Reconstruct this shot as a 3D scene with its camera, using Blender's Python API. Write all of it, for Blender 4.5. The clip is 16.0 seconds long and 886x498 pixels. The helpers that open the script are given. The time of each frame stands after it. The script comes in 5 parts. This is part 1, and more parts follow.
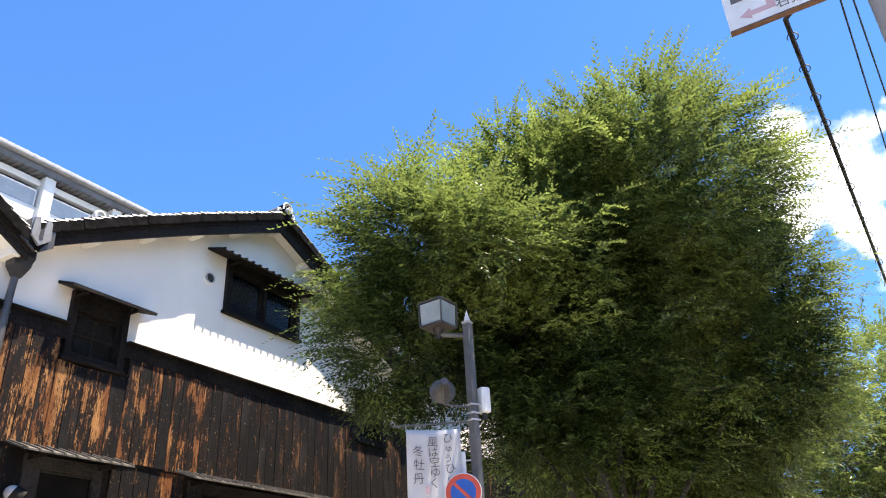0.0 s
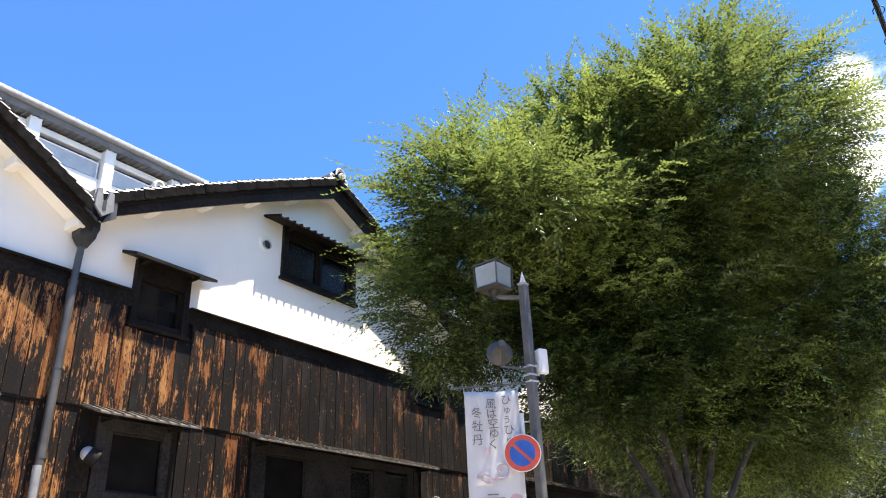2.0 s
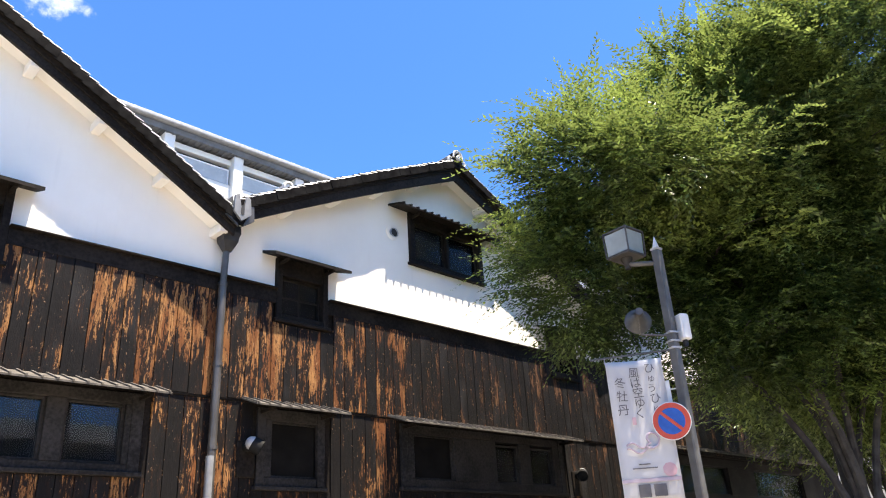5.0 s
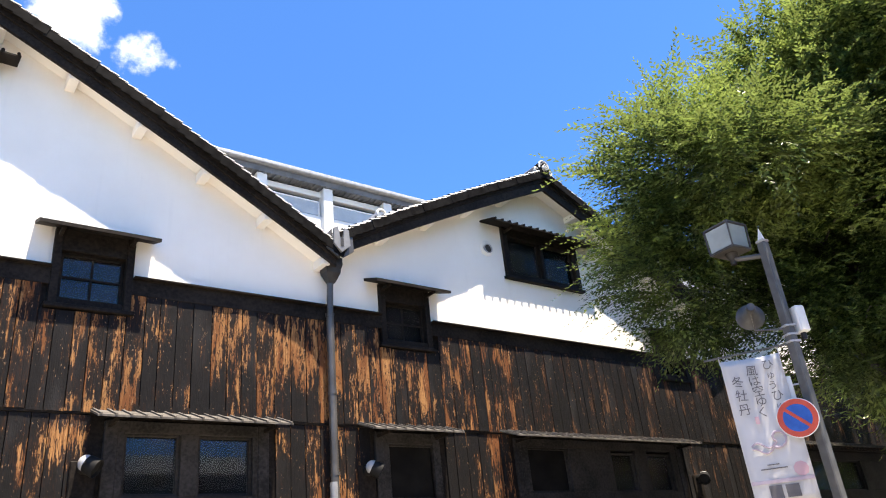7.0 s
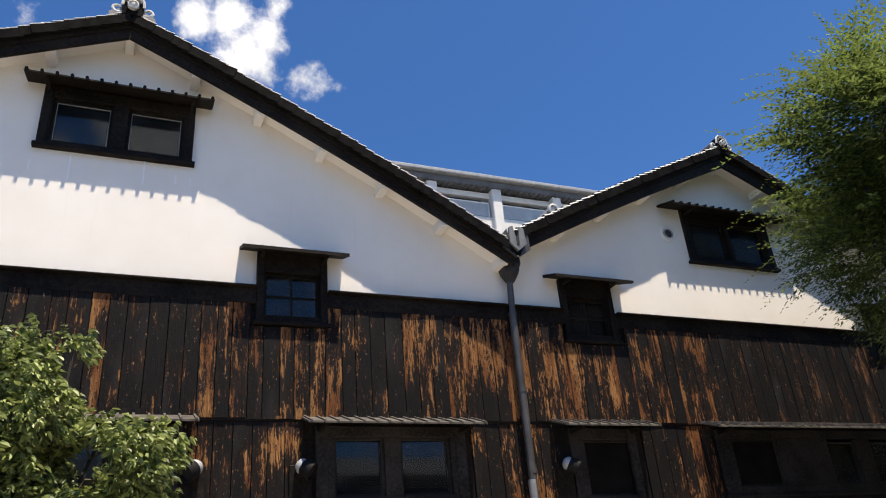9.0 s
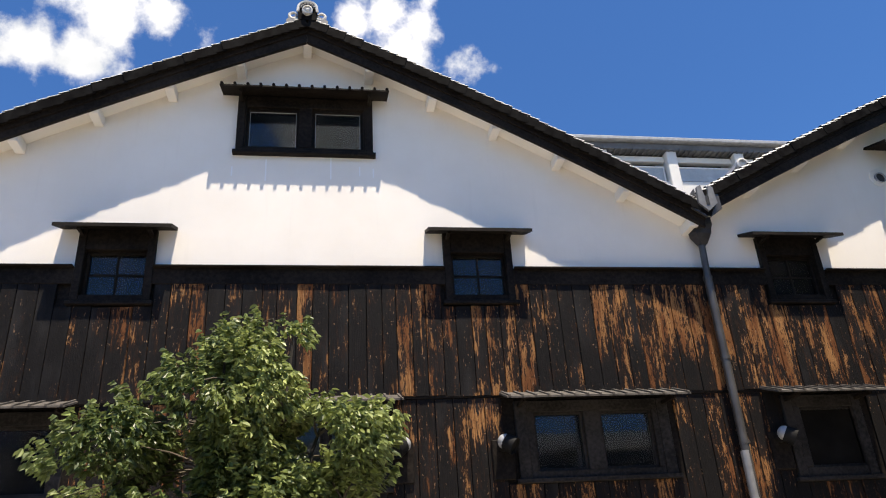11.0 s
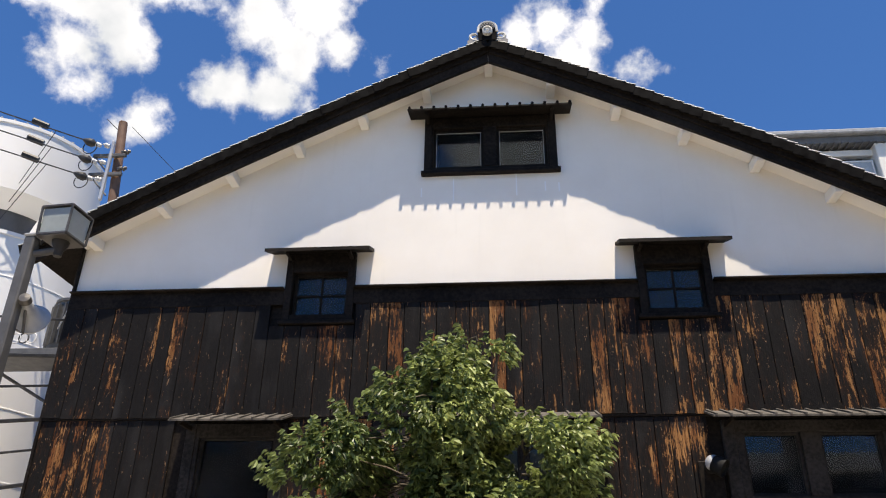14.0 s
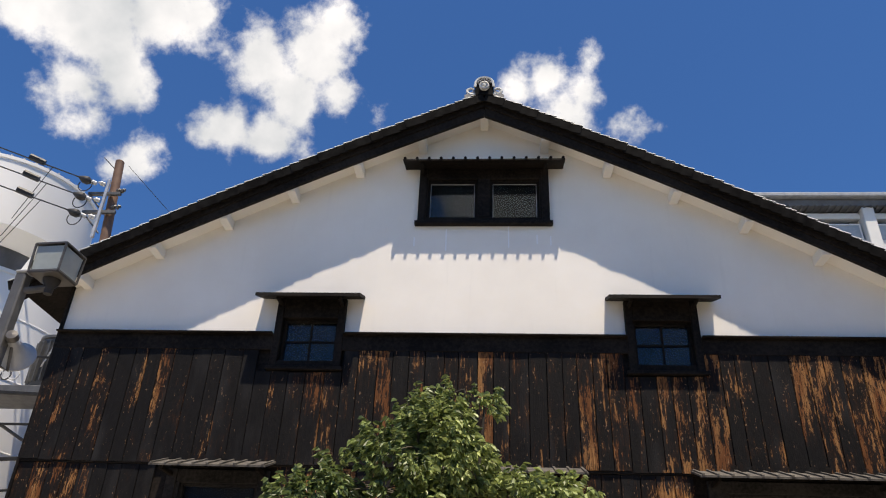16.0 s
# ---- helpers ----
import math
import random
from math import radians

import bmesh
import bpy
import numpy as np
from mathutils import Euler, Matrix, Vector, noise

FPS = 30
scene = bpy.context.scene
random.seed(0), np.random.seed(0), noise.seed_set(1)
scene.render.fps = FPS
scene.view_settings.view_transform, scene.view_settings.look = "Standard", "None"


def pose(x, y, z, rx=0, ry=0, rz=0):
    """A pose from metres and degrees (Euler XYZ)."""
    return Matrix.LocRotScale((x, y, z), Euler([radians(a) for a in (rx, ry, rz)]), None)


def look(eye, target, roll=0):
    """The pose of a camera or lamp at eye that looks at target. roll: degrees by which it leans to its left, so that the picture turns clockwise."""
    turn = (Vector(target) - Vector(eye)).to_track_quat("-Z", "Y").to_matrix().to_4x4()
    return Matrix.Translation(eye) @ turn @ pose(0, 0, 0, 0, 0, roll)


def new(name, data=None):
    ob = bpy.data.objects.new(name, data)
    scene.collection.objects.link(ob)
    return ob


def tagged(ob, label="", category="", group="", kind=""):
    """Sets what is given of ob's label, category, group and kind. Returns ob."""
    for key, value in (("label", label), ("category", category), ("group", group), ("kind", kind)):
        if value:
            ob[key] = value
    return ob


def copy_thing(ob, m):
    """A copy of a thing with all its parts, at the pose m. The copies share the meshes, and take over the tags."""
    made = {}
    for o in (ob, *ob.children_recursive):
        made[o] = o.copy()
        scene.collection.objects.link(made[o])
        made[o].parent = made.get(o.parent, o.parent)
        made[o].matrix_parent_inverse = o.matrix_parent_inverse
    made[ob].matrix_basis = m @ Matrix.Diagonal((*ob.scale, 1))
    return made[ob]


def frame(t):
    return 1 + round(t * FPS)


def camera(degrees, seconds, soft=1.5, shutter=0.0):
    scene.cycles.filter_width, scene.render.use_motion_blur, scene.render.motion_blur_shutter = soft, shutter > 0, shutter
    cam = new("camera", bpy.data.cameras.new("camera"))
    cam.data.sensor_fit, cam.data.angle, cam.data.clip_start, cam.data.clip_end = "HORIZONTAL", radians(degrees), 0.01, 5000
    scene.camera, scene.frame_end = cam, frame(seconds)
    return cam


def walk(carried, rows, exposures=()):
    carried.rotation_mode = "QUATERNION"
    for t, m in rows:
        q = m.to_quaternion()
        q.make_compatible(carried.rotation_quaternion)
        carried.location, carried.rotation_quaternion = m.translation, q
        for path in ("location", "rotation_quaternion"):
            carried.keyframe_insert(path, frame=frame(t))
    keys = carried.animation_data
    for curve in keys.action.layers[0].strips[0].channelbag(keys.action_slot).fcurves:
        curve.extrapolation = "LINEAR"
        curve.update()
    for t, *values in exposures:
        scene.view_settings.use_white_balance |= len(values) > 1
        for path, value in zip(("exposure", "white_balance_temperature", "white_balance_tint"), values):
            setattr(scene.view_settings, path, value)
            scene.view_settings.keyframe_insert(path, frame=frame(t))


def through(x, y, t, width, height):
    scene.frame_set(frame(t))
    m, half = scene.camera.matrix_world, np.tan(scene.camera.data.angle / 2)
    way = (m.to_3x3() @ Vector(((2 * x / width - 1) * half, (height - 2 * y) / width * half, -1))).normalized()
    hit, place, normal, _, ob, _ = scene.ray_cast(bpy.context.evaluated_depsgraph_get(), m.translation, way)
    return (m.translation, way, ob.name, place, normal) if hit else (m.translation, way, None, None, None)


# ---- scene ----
cam = camera(61.2, 16.0, 1.1)
PATH = [
    (0, (0.748, -8.846, 1.427), (2.29, -7.962, 2.344), -3.2),
    (0.5, (0.736, -8.819, 1.418), (2.268, -7.895, 2.312), -3.0),
    (1, (0.754, -8.793, 1.446), (2.292, -7.816, 2.271), -3.0),
    (1.5, (0.778, -8.791, 1.436), (2.287, -7.786, 2.281), -2.6),
    (2, (0.79, -8.787, 1.45), (2.29, -7.76, 2.285), -2.4),
    (2.5, (0.787, -8.783, 1.448), (2.28, -7.748, 2.285), -2.3),
    (3, (0.79, -8.762, 1.455), (2.256, -7.684, 2.286), -2.3),
    (3.5, (0.738, -8.733, 1.449), (2.177, -7.601, 2.253), -2.5),
    (4, (0.725, -8.731, 1.473), (2.104, -7.529, 2.281), -3.2),
    (4.2, (0.741, -8.729, 1.464), (2.096, -7.5, 2.271), -3.3),
    (6.3, (0.583, -8.732, 1.479), (1.82, -7.373, 2.268), -5.3),
    (6.5, (0.57, -8.735, 1.492), (1.772, -7.356, 2.299), -5.8),
    (7, (0.543, -8.742, 1.494), (1.669, -7.318, 2.333), -6.1),
    (7.5, (0.537, -8.727, 1.487), (1.57, -7.227, 2.312), -6.6),
    (8, (0.499, -8.7, 1.506), (1.411, -7.122, 2.331), -6.5),
    (8.5, (0.486, -8.708, 1.522), (1.318, -7.103, 2.376), -5.8),
    (9, (0.474, -8.719, 1.506), (1.205, -7.074, 2.378), -5.1),
    (9.5, (0.435, -8.706, 1.513), (1.038, -7.018, 2.399), -3.9),
    (10, (0.391, -8.654, 1.514), (0.93, -6.928, 2.369), -4.3),
    (10.2, (0.389, -8.635, 1.498), (0.876, -6.886, 2.339), -4.3),
    (12.3, (0.221, -8.553, 1.516), (0.316, -6.752, 2.383), -1.1),
    (12.5, (0.23, -8.538, 1.526), (0.296, -6.732, 2.382), -0.8),
    (13, (0.195, -8.538, 1.525), (0.171, -6.734, 2.388), -0.2),
    (13.5, (0.172, -8.562, 1.517), (0.053, -6.77, 2.396), 0.4),
    (14, (0.151, -8.585, 1.544), (-0.011, -6.802, 2.436), 0.8),
    (14.5, (0.164, -8.601, 1.54), (0.017, -6.85, 2.495), 1.4),
    (15, (0.156, -8.604, 1.538), (0.022, -6.868, 2.523), 1.7),
    (15.5, (0.159, -8.606, 1.538), (0.03, -6.868, 2.52), 2.2),
    (16, (0.146, -8.634, 1.544), (0.01, -6.911, 2.549), 2.4),
]
walk(cam, [(t, look(eye, target, roll)) for t, eye, target, roll in PATH], exposures=[(0, 1.78, 7600, 12), (4, 1.82, 7600, 12), (6.5, 1.78, 7600, 12), (7.5, 1.62, 7600, 12), (8, 1.18, 7600, 12), (8.5, 0.92, 7600, 12), (9, 0.66, 7600, 12), (9.5, 0.5, 7600, 12), (10, 0.66, 7600, 12), (12.5, 0.82, 7600, 12), (14, 0.66, 7600, 12), (15, 0.54, 7600, 12), (16, 0.40, 7600, 12)])

# ---- light ----
SUN = Vector((0.32, -1.0, 3.45)).normalized()
world = bpy.data.worlds.new("sky")
scene.world = world
world.use_nodes = True
wt = world.node_tree
wt.nodes.clear()
sky = wt.nodes.new("ShaderNodeTexSky")
sky.sky_type, sky.sun_disc = "NISHITA", False
sky.sun_elevation = math.asin(SUN.z)
sky.sun_rotation = math.atan2(SUN.x, SUN.y)
sky.air_density, sky.dust_density, sky.ozone_density = 1.0, 0.3, 3.0
SKY_GAIN = 0.077

# Fair-weather cumulus: direction and size of each billow
BILLOWS = [(-0.512, 0.56, 0.651, 0.0477), (-0.463, 0.589, 0.662, 0.0585), (-0.403, 0.61, 0.683, 0.0475), (-0.361, 0.624, 0.692, 0.0309),
           (-0.449, 0.636, 0.628, 0.0392), (-0.495, 0.635, 0.593, 0.0236), (-0.522, 0.624, 0.581, 0.0122), (-0.439, 0.662, 0.607, 0.0205),
           (-0.484, 0.672, 0.56, 0.0202), (-0.499, 0.661, 0.56, 0.0094), (-0.439, 0.711, 0.549, 0.0273), (-0.463, 0.711, 0.53, 0.0142),
           (-0.418, 0.714, 0.562, 0.0118), (-0.199, 0.668, 0.717, 0.0349), (-0.223, 0.693, 0.685, 0.0419), (-0.297, 0.68, 0.67, 0.0413),
           (-0.334, 0.664, 0.669, 0.0197), (-0.257, 0.72, 0.644, 0.0422), (-0.339, 0.725, 0.6, 0.0309), (-0.287, 0.743, 0.604, 0.0355),
           (-0.362, 0.721, 0.591, 0.0147), (-0.199, 0.727, 0.658, 0.0233), (-0.25, 0.765, 0.593, 0.0166), (-0.233, 0.657, 0.717, 0.02)]
BILLOWS += [(-0.154, 0.753, 0.64, 0.0062), (0.033, 0.74, 0.672, 0.022), (0.072, 0.732, 0.678, 0.0273), (0.112, 0.737, 0.667, 0.0259),
           (0.094, 0.754, 0.65, 0.033), (0.119, 0.716, 0.688, 0.0115), (0.165, 0.762, 0.626, 0.0136), (0.187, 0.759, 0.623, 0.0081),
           (0.208, 0.758, 0.618, 0.0034), (0.857, 0.005, 0.516, 0.0268), (0.849, 0.027, 0.528, 0.0155), (0.873, -0.005, 0.488, 0.0228),
           (0.88, 0.025, 0.475, 0.0296), (0.904, 0.032, 0.426, 0.0296), (0.89, 0.059, 0.452, 0.0261), (0.864, -0.067, 0.5, 0.0135),
           (0.863, -0.091, 0.497, 0.0133), (0.887, -0.036, 0.46, 0.0237), (0.895, -0.063, 0.442, 0.0319), (0.902, -0.015, 0.432, 0.0277),
           (0.918, -0.045, 0.395, 0.0357), (0.895, -0.109, 0.432, 0.0477), (0.927, -0.094, 0.364, 0.0506)]
# cumulus over the other side of the street
BILLOWS += [(0.02, -0.83, 0.56, 0.09), (-0.14, -0.85, 0.50, 0.06), (0.16, -0.82, 0.55, 0.065), (0.38, -0.79, 0.50, 0.08)]


def wmath(op, a, b=None, c=None):
    node = wt.nodes.new("ShaderNodeMath")
    node.operation = op
    for slot, value in enumerate((a, b, c)):
        if value is None:
            continue
        if isinstance(value, (int, float)):
            node.inputs[slot].default_value = value
        else:
            wt.links.new(value, node.inputs[slot])
    return node.outputs[0]


coord = wt.nodes.new("ShaderNodeTexCoord").outputs["Generated"]
near = None
for bx, by, bz, br in BILLOWS:
    d = wt.nodes.new("ShaderNodeVectorMath")
    d.operation = "DISTANCE"
    wt.links.new(coord, d.inputs[0])
    d.inputs[1].default_value = Vector((bx, by, bz)).normalized()
    v = wmath("MULTIPLY_ADD", d.outputs["Value"], -1.0, br)
    near = v if near is None else wmath("SMOOTH_MAX", near, v, 0.018)
puff = wt.nodes.new("ShaderNodeTexNoise")
puff.inputs["Scale"].default_value, puff.inputs["Detail"].default_value, puff.inputs["Roughness"].default_value = 19.0, 12.0, 0.61
wt.links.new(coord, puff.inputs["Vector"])
edge = wmath("MULTIPLY_ADD", wmath("SUBTRACT", puff.outputs["Fac"], 0.5), 0.095, wmath("ADD", near, 0.006))
mask = wt.nodes.new("ShaderNodeMapRange")
mask.interpolation_type = "SMOOTHSTEP"
mask.inputs["From Min"].default_value, mask.inputs["From Max"].default_value = -0.004, 0.024
wt.links.new(edge, mask.inputs["Value"])
body = wt.nodes.new("ShaderNodeMapRange")
body.inputs["From Min"].default_value, body.inputs["From Max"].default_value = 0.3, 0.7
hollow = wt.nodes.new("ShaderNodeTexNoise")
hollow.inputs["Scale"].default_value, hollow.inputs["Detail"].default_value = 9.0, 7.0
wt.links.new(coord, hollow.inputs["Vector"])
wt.links.new(hollow.outputs["Fac"], body.inputs["Value"])
tone = wt.nodes.new("ShaderNodeMix")
tone.data_type = "RGBA"
tone.inputs[6].default_value, tone.inputs[7].default_value = (0.44, 0.50, 0.58, 1), (0.84, 0.88, 0.96, 1)
wt.links.new(body.outputs[0], tone.inputs[0])
sky_gain = wt.nodes.new("ShaderNodeMix")
sky_gain.data_type, sky_gain.blend_type = "RGBA", "MULTIPLY"
sky_gain.inputs[0].default_value = 1.0
sky_gain.inputs[7].default_value = (SKY_GAIN * 0.39, SKY_GAIN * 0.83, SKY_GAIN * 1.38, 1)
wt.links.new(sky.outputs[0], sky_gain.inputs[6])
both = wt.nodes.new("ShaderNodeMix")
both.data_type = "RGBA"
wt.links.new(mask.outputs[0], both.inputs[0])
wt.links.new(sky_gain.outputs[2], both.inputs[6])
wt.links.new(tone.outputs[2], both.inputs[7])
back = wt.nodes.new("ShaderNodeBackground")
back.inputs["Strength"].default_value = 1.0
wt.links.new(both.outputs[2], back.inputs["Color"])
out = wt.nodes.new("ShaderNodeOutputWorld")
wt.links.new(back.outputs[0], out.inputs["Surface"])

sun = new("sun", bpy.data.lights.new("sun", "SUN"))
sun.data.energy, sun.data.angle, sun.data.color = 4.8, radians(0.53), (1.0, 0.95, 0.87)
sun.matrix_basis = look((0, 0, 60), Vector((0, 0, 60)) - SUN)


# ---- materials ----
class Mat:
    """A node material with short-hand for its nodes."""

    def __init__(self, name, rough=0.7, metal=0.0):
        self.m = bpy.data.materials.new(name)
        self.m.use_nodes = True
        self.t = self.m.node_tree
        self.b = self.t.nodes["Principled BSDF"]
        self.b.inputs["Roughness"].default_value, self.b.inputs["Metallic"].default_value = rough, metal
        self.geo = self.t.nodes.new("ShaderNodeNewGeometry")

    def put(self, value, socket):
        if isinstance(value, (int, float)):
            socket.default_value = value
        elif isinstance(value, tuple):
            socket.default_value = value if len(value) != 3 or socket.type == "VECTOR" else (*value, 1)
        else:
            self.t.links.new(value, socket)

    def math(self, op, a, b=0.0, c=None):
        n = self.t.nodes.new("ShaderNodeMath")
        n.operation = op
        self.put(a, n.inputs[0]), self.put(b, n.inputs[1])
        if c is not None:
            self.put(c, n.inputs[2])
        return n.outputs[0]

    def place(self, scale=(1, 1, 1), shift=None):
        """World position, scaled, and shifted by a value per piece."""
        n = self.t.nodes.new("ShaderNodeVectorMath")
        n.operation = "MULTIPLY"
        self.put(self.geo.outputs["Position"], n.inputs[0])
        n.inputs[1].default_value = scale
        if shift is None:
            return n.outputs[0]
        k = self.t.nodes.new("ShaderNodeVectorMath")
        k.operation = "ADD"
        self.put(n.outputs[0], k.inputs[0]), self.put(shift, k.inputs[1])
        return k.outputs[0]

    def noise(self, scale, detail=4.0, vec=None, rough=0.55):
        n = self.t.nodes.new("ShaderNodeTexNoise")
        n.inputs["Scale"].default_value, n.inputs["Detail"].default_value, n.inputs["Roughness"].default_value = scale, detail, rough
        self.put(vec if vec is not None else self.geo.outputs["Position"], n.inputs["Vector"])
        return n.outputs["Fac"]

    def ramp(self, value, lo, hi, smooth=True):
        n = self.t.nodes.new("ShaderNodeMapRange")
        n.interpolation_type = "SMOOTHSTEP" if smooth else "LINEAR"
        n.inputs["From Min"].default_value, n.inputs["From Max"].default_value = lo, hi
        self.put(value, n.inputs["Value"])
        return n.outputs[0]

    def mix(self, fac, a, b, how="MIX"):
        n = self.t.nodes.new("ShaderNodeMix")
        n.data_type, n.blend_type = "RGBA", how
        self.put(fac, n.inputs[0]), self.put(a, n.inputs[6]), self.put(b, n.inputs[7])
        return n.outputs[2]

    def piece(self):
        return self.t.nodes.new("ShaderNodeObjectInfo").outputs["Random"]

    def island(self):
        return self.geo.outputs["Random Per Island"]

    def bump(self, height, strength=0.3, dist=0.01):
        n = self.t.nodes.new("ShaderNodeBump")
        n.inputs["Strength"].default_value, n.inputs["Distance"].default_value = strength, dist
        self.put(height, n.inputs["Height"])
        self.put(n.outputs[0], self.b.inputs["Normal"])
        return self

    def colour(self, c):
        self.put(c, self.b.inputs["Base Color"])
        return self

    def rough(self, r):
        self.put(r, self.b.inputs["Roughness"])
        return self


def make_plaster():
    k = Mat("lime plaster", 0.9)
    big, fine = k.noise(0.9, 5), k.noise(60, 4)
    streak = k.noise(1.0, 5, k.place((9, 9, 0.7)))
    c = k.mix(k.ramp(big, 0.3, 0.72), (0.845, 0.805, 0.735), (0.90, 0.865, 0.80))
    c = k.mix(k.math("MULTIPLY", k.ramp(streak, 0.55, 0.8), 0.12), c, (0.55, 0.53, 0.49))
    return k.colour(c).bump(k.math("ADD", k.math("MULTIPLY", fine, 0.4), k.noise(5, 3)), 0.12, 0.02).m


def make_charred():
    """Cedar boards with a charred skin that has worn off in long patches."""
    k = Mat("charred cedar", 0.75)
    k.b.inputs["Specular IOR Level"].default_value = 0.10
    r = k.piece()
    shift = k.t.nodes.new("ShaderNodeCombineXYZ")
    k.put(k.math("MULTIPLY", r, 37.0), shift.inputs[0])
    k.put(k.math("MULTIPLY", r, 91.0), shift.inputs[2])
    s = shift.outputs[0]
    own = k.math("SUBTRACT", k.math("FRACT", k.math("MULTIPLY", r, 7.31)), 0.5)
    block = k.noise(1.0, 3, k.place((4.5, 1, 1.35), s), 0.5)
    tongue = k.noise(1.0, 6, k.place((24, 3, 2.1), s), 0.62)
    wide = k.noise(1.0, 3, k.place((1.1, 1, 0.8)), 0.5)
    fibre = k.noise(1.0, 5, k.place((95, 20, 2.6), s), 0.6)
    flake = k.noise(1.0, 6, k.place((42, 10, 10), s), 0.7)
    worn = k.math("MULTIPLY", own, 0.26)
    for field, share in ((block, 1.15), (tongue, 0.85), (flake, 0.85), (wide, 0.7), (fibre, 0.22)):
        worn = k.math("ADD", worn, k.math("MULTIPLY", k.math("SUBTRACT", field, 0.5), share))
    split = k.t.nodes.new("ShaderNodeSeparateXYZ")
    k.put(k.geo.outputs["Position"], split.inputs[0])
    older = k.ramp(split.outputs[0], 8.0, 9.8)
    worn = k.math("SUBTRACT", worn, k.math("MULTIPLY", older, 0.12))
    sound = k.ramp(split.outputs[0], -1.6, -3.0)
    worn = k.math("SUBTRACT", worn, k.math("MULTIPLY", sound, 0.11))
    patch = k.ramp(worn, 0.12, 0.17, False)
    scorch = k.ramp(worn, -0.06, 0.12)
    skin = k.mix(k.noise(1.0, 4, k.place((30, 10, 14), s)), (0.0042, 0.0040, 0.0041), (0.0145, 0.0132, 0.0130))
    skin = k.mix(k.ramp(k.noise(1.0, 3, k.place((2.5, 1, 0.8), s)), 0.5, 0.72), skin, (0.0215, 0.0208, 0.0212))
    skin = k.mix(k.math("MULTIPLY", scorch, 0.5), skin, (0.038, 0.0165, 0.0088))
    grain = k.noise(1.0, 5, k.place((150, 20, 1.6), s), 0.7)
    bare = k.mix(k.ramp(grain, 0.34, 0.62), (0.080, 0.032, 0.013), (0.37, 0.180, 0.070))
    bare = k.mix(k.math("MULTIPLY", k.ramp(fibre, 0.50, 0.70), 0.7), bare, (0.48, 0.275, 0.122))
    bare = k.mix(k.ramp(k.math("ADD", k.noise(1.0, 4, k.place((7, 3, 1.2), s)), k.math("MULTIPLY", own, 0.2)), 0.45, 0.66), bare, (0.15, 0.058, 0.023))
    bare = k.mix(k.math("MULTIPLY", older, 0.8), bare, (0.095, 0.056, 0.036))
    dash = k.ramp(k.noise(1.0, 3, k.place((70, 10, 13), s), 0.65), 0.56, 0.615)
    c = k.mix(k.math("MULTIPLY", patch, k.math("SUBTRACT", 1.0, k.math("MULTIPLY", dash, 0.85))), skin, bare)
    chip = k.math("MULTIPLY", k.ramp(k.noise(1.0, 3, k.place((46, 10, 17), s), 0.6), 0.655, 0.70), k.ramp(worn, -0.25, -0.02))
    c = k.mix(k.math("MULTIPLY", chip, 0.75), c, (0.36, 0.22, 0.125))
    k.rough(k.mix(patch, (0.62, 0.62, 0.62), (0.8, 0.8, 0.8)))
    crack = k.noise(1.0, 5, k.place((45, 20, 26), s), 0.7)
    return k.colour(c).bump(k.math("ADD", k.math("MULTIPLY", fibre, 0.8), k.math("MULTIPLY", crack, 1.0)), 0.8, 0.009).m


def make_dark_wood(name="black-stained wood", lo=(0.0065, 0.0055, 0.005), hi=(0.026, 0.021, 0.0175)):
    k = Mat(name, 0.62)
    k.b.inputs["Specular IOR Level"].default_value = 0.08
    g = k.noise(1.0, 5, k.place((26, 26, 26)))
    w = k.noise(1.6, 4)
    return k.colour(k.mix(k.ramp(k.math("ADD", k.math("MULTIPLY", g, 0.5), k.math("MULTIPLY", w, 0.5)), 0.35, 0.68), lo, hi)).bump(g, 0.3, 0.004).m


def make_tile():
    k = Mat("smoked roof tile", 0.42)
    v = k.math("ADD", k.math("MULTIPLY", k.piece(), 0.5), k.math("MULTIPLY", k.noise(3, 5), 0.6))
    spot = k.ramp(k.noise(28, 4), 0.58, 0.75)
    c = k.mix(v, (0.10, 0.10, 0.105), (0.24, 0.24, 0.24))
    c = k.mix(k.math("MULTIPLY", spot, 0.5), c, (0.34, 0.34, 0.31))
    return k.colour(c).bump(k.noise(90, 3), 0.15, 0.003).m


def make_plain(name, a, b, rough=0.6, metal=0.0, scale=4.0, grit=40.0, bump=0.1):
    k = Mat(name, rough, metal)
    c = k.mix(k.ramp(k.noise(scale, 5), 0.3, 0.7), a, b)
    k.rough(k.math("ADD", k.math("MULTIPLY", k.noise(scale * 3, 3), 0.2), rough - 0.1))
    return k.colour(c).bump(k.noise(grit, 3), bump, 0.004).m


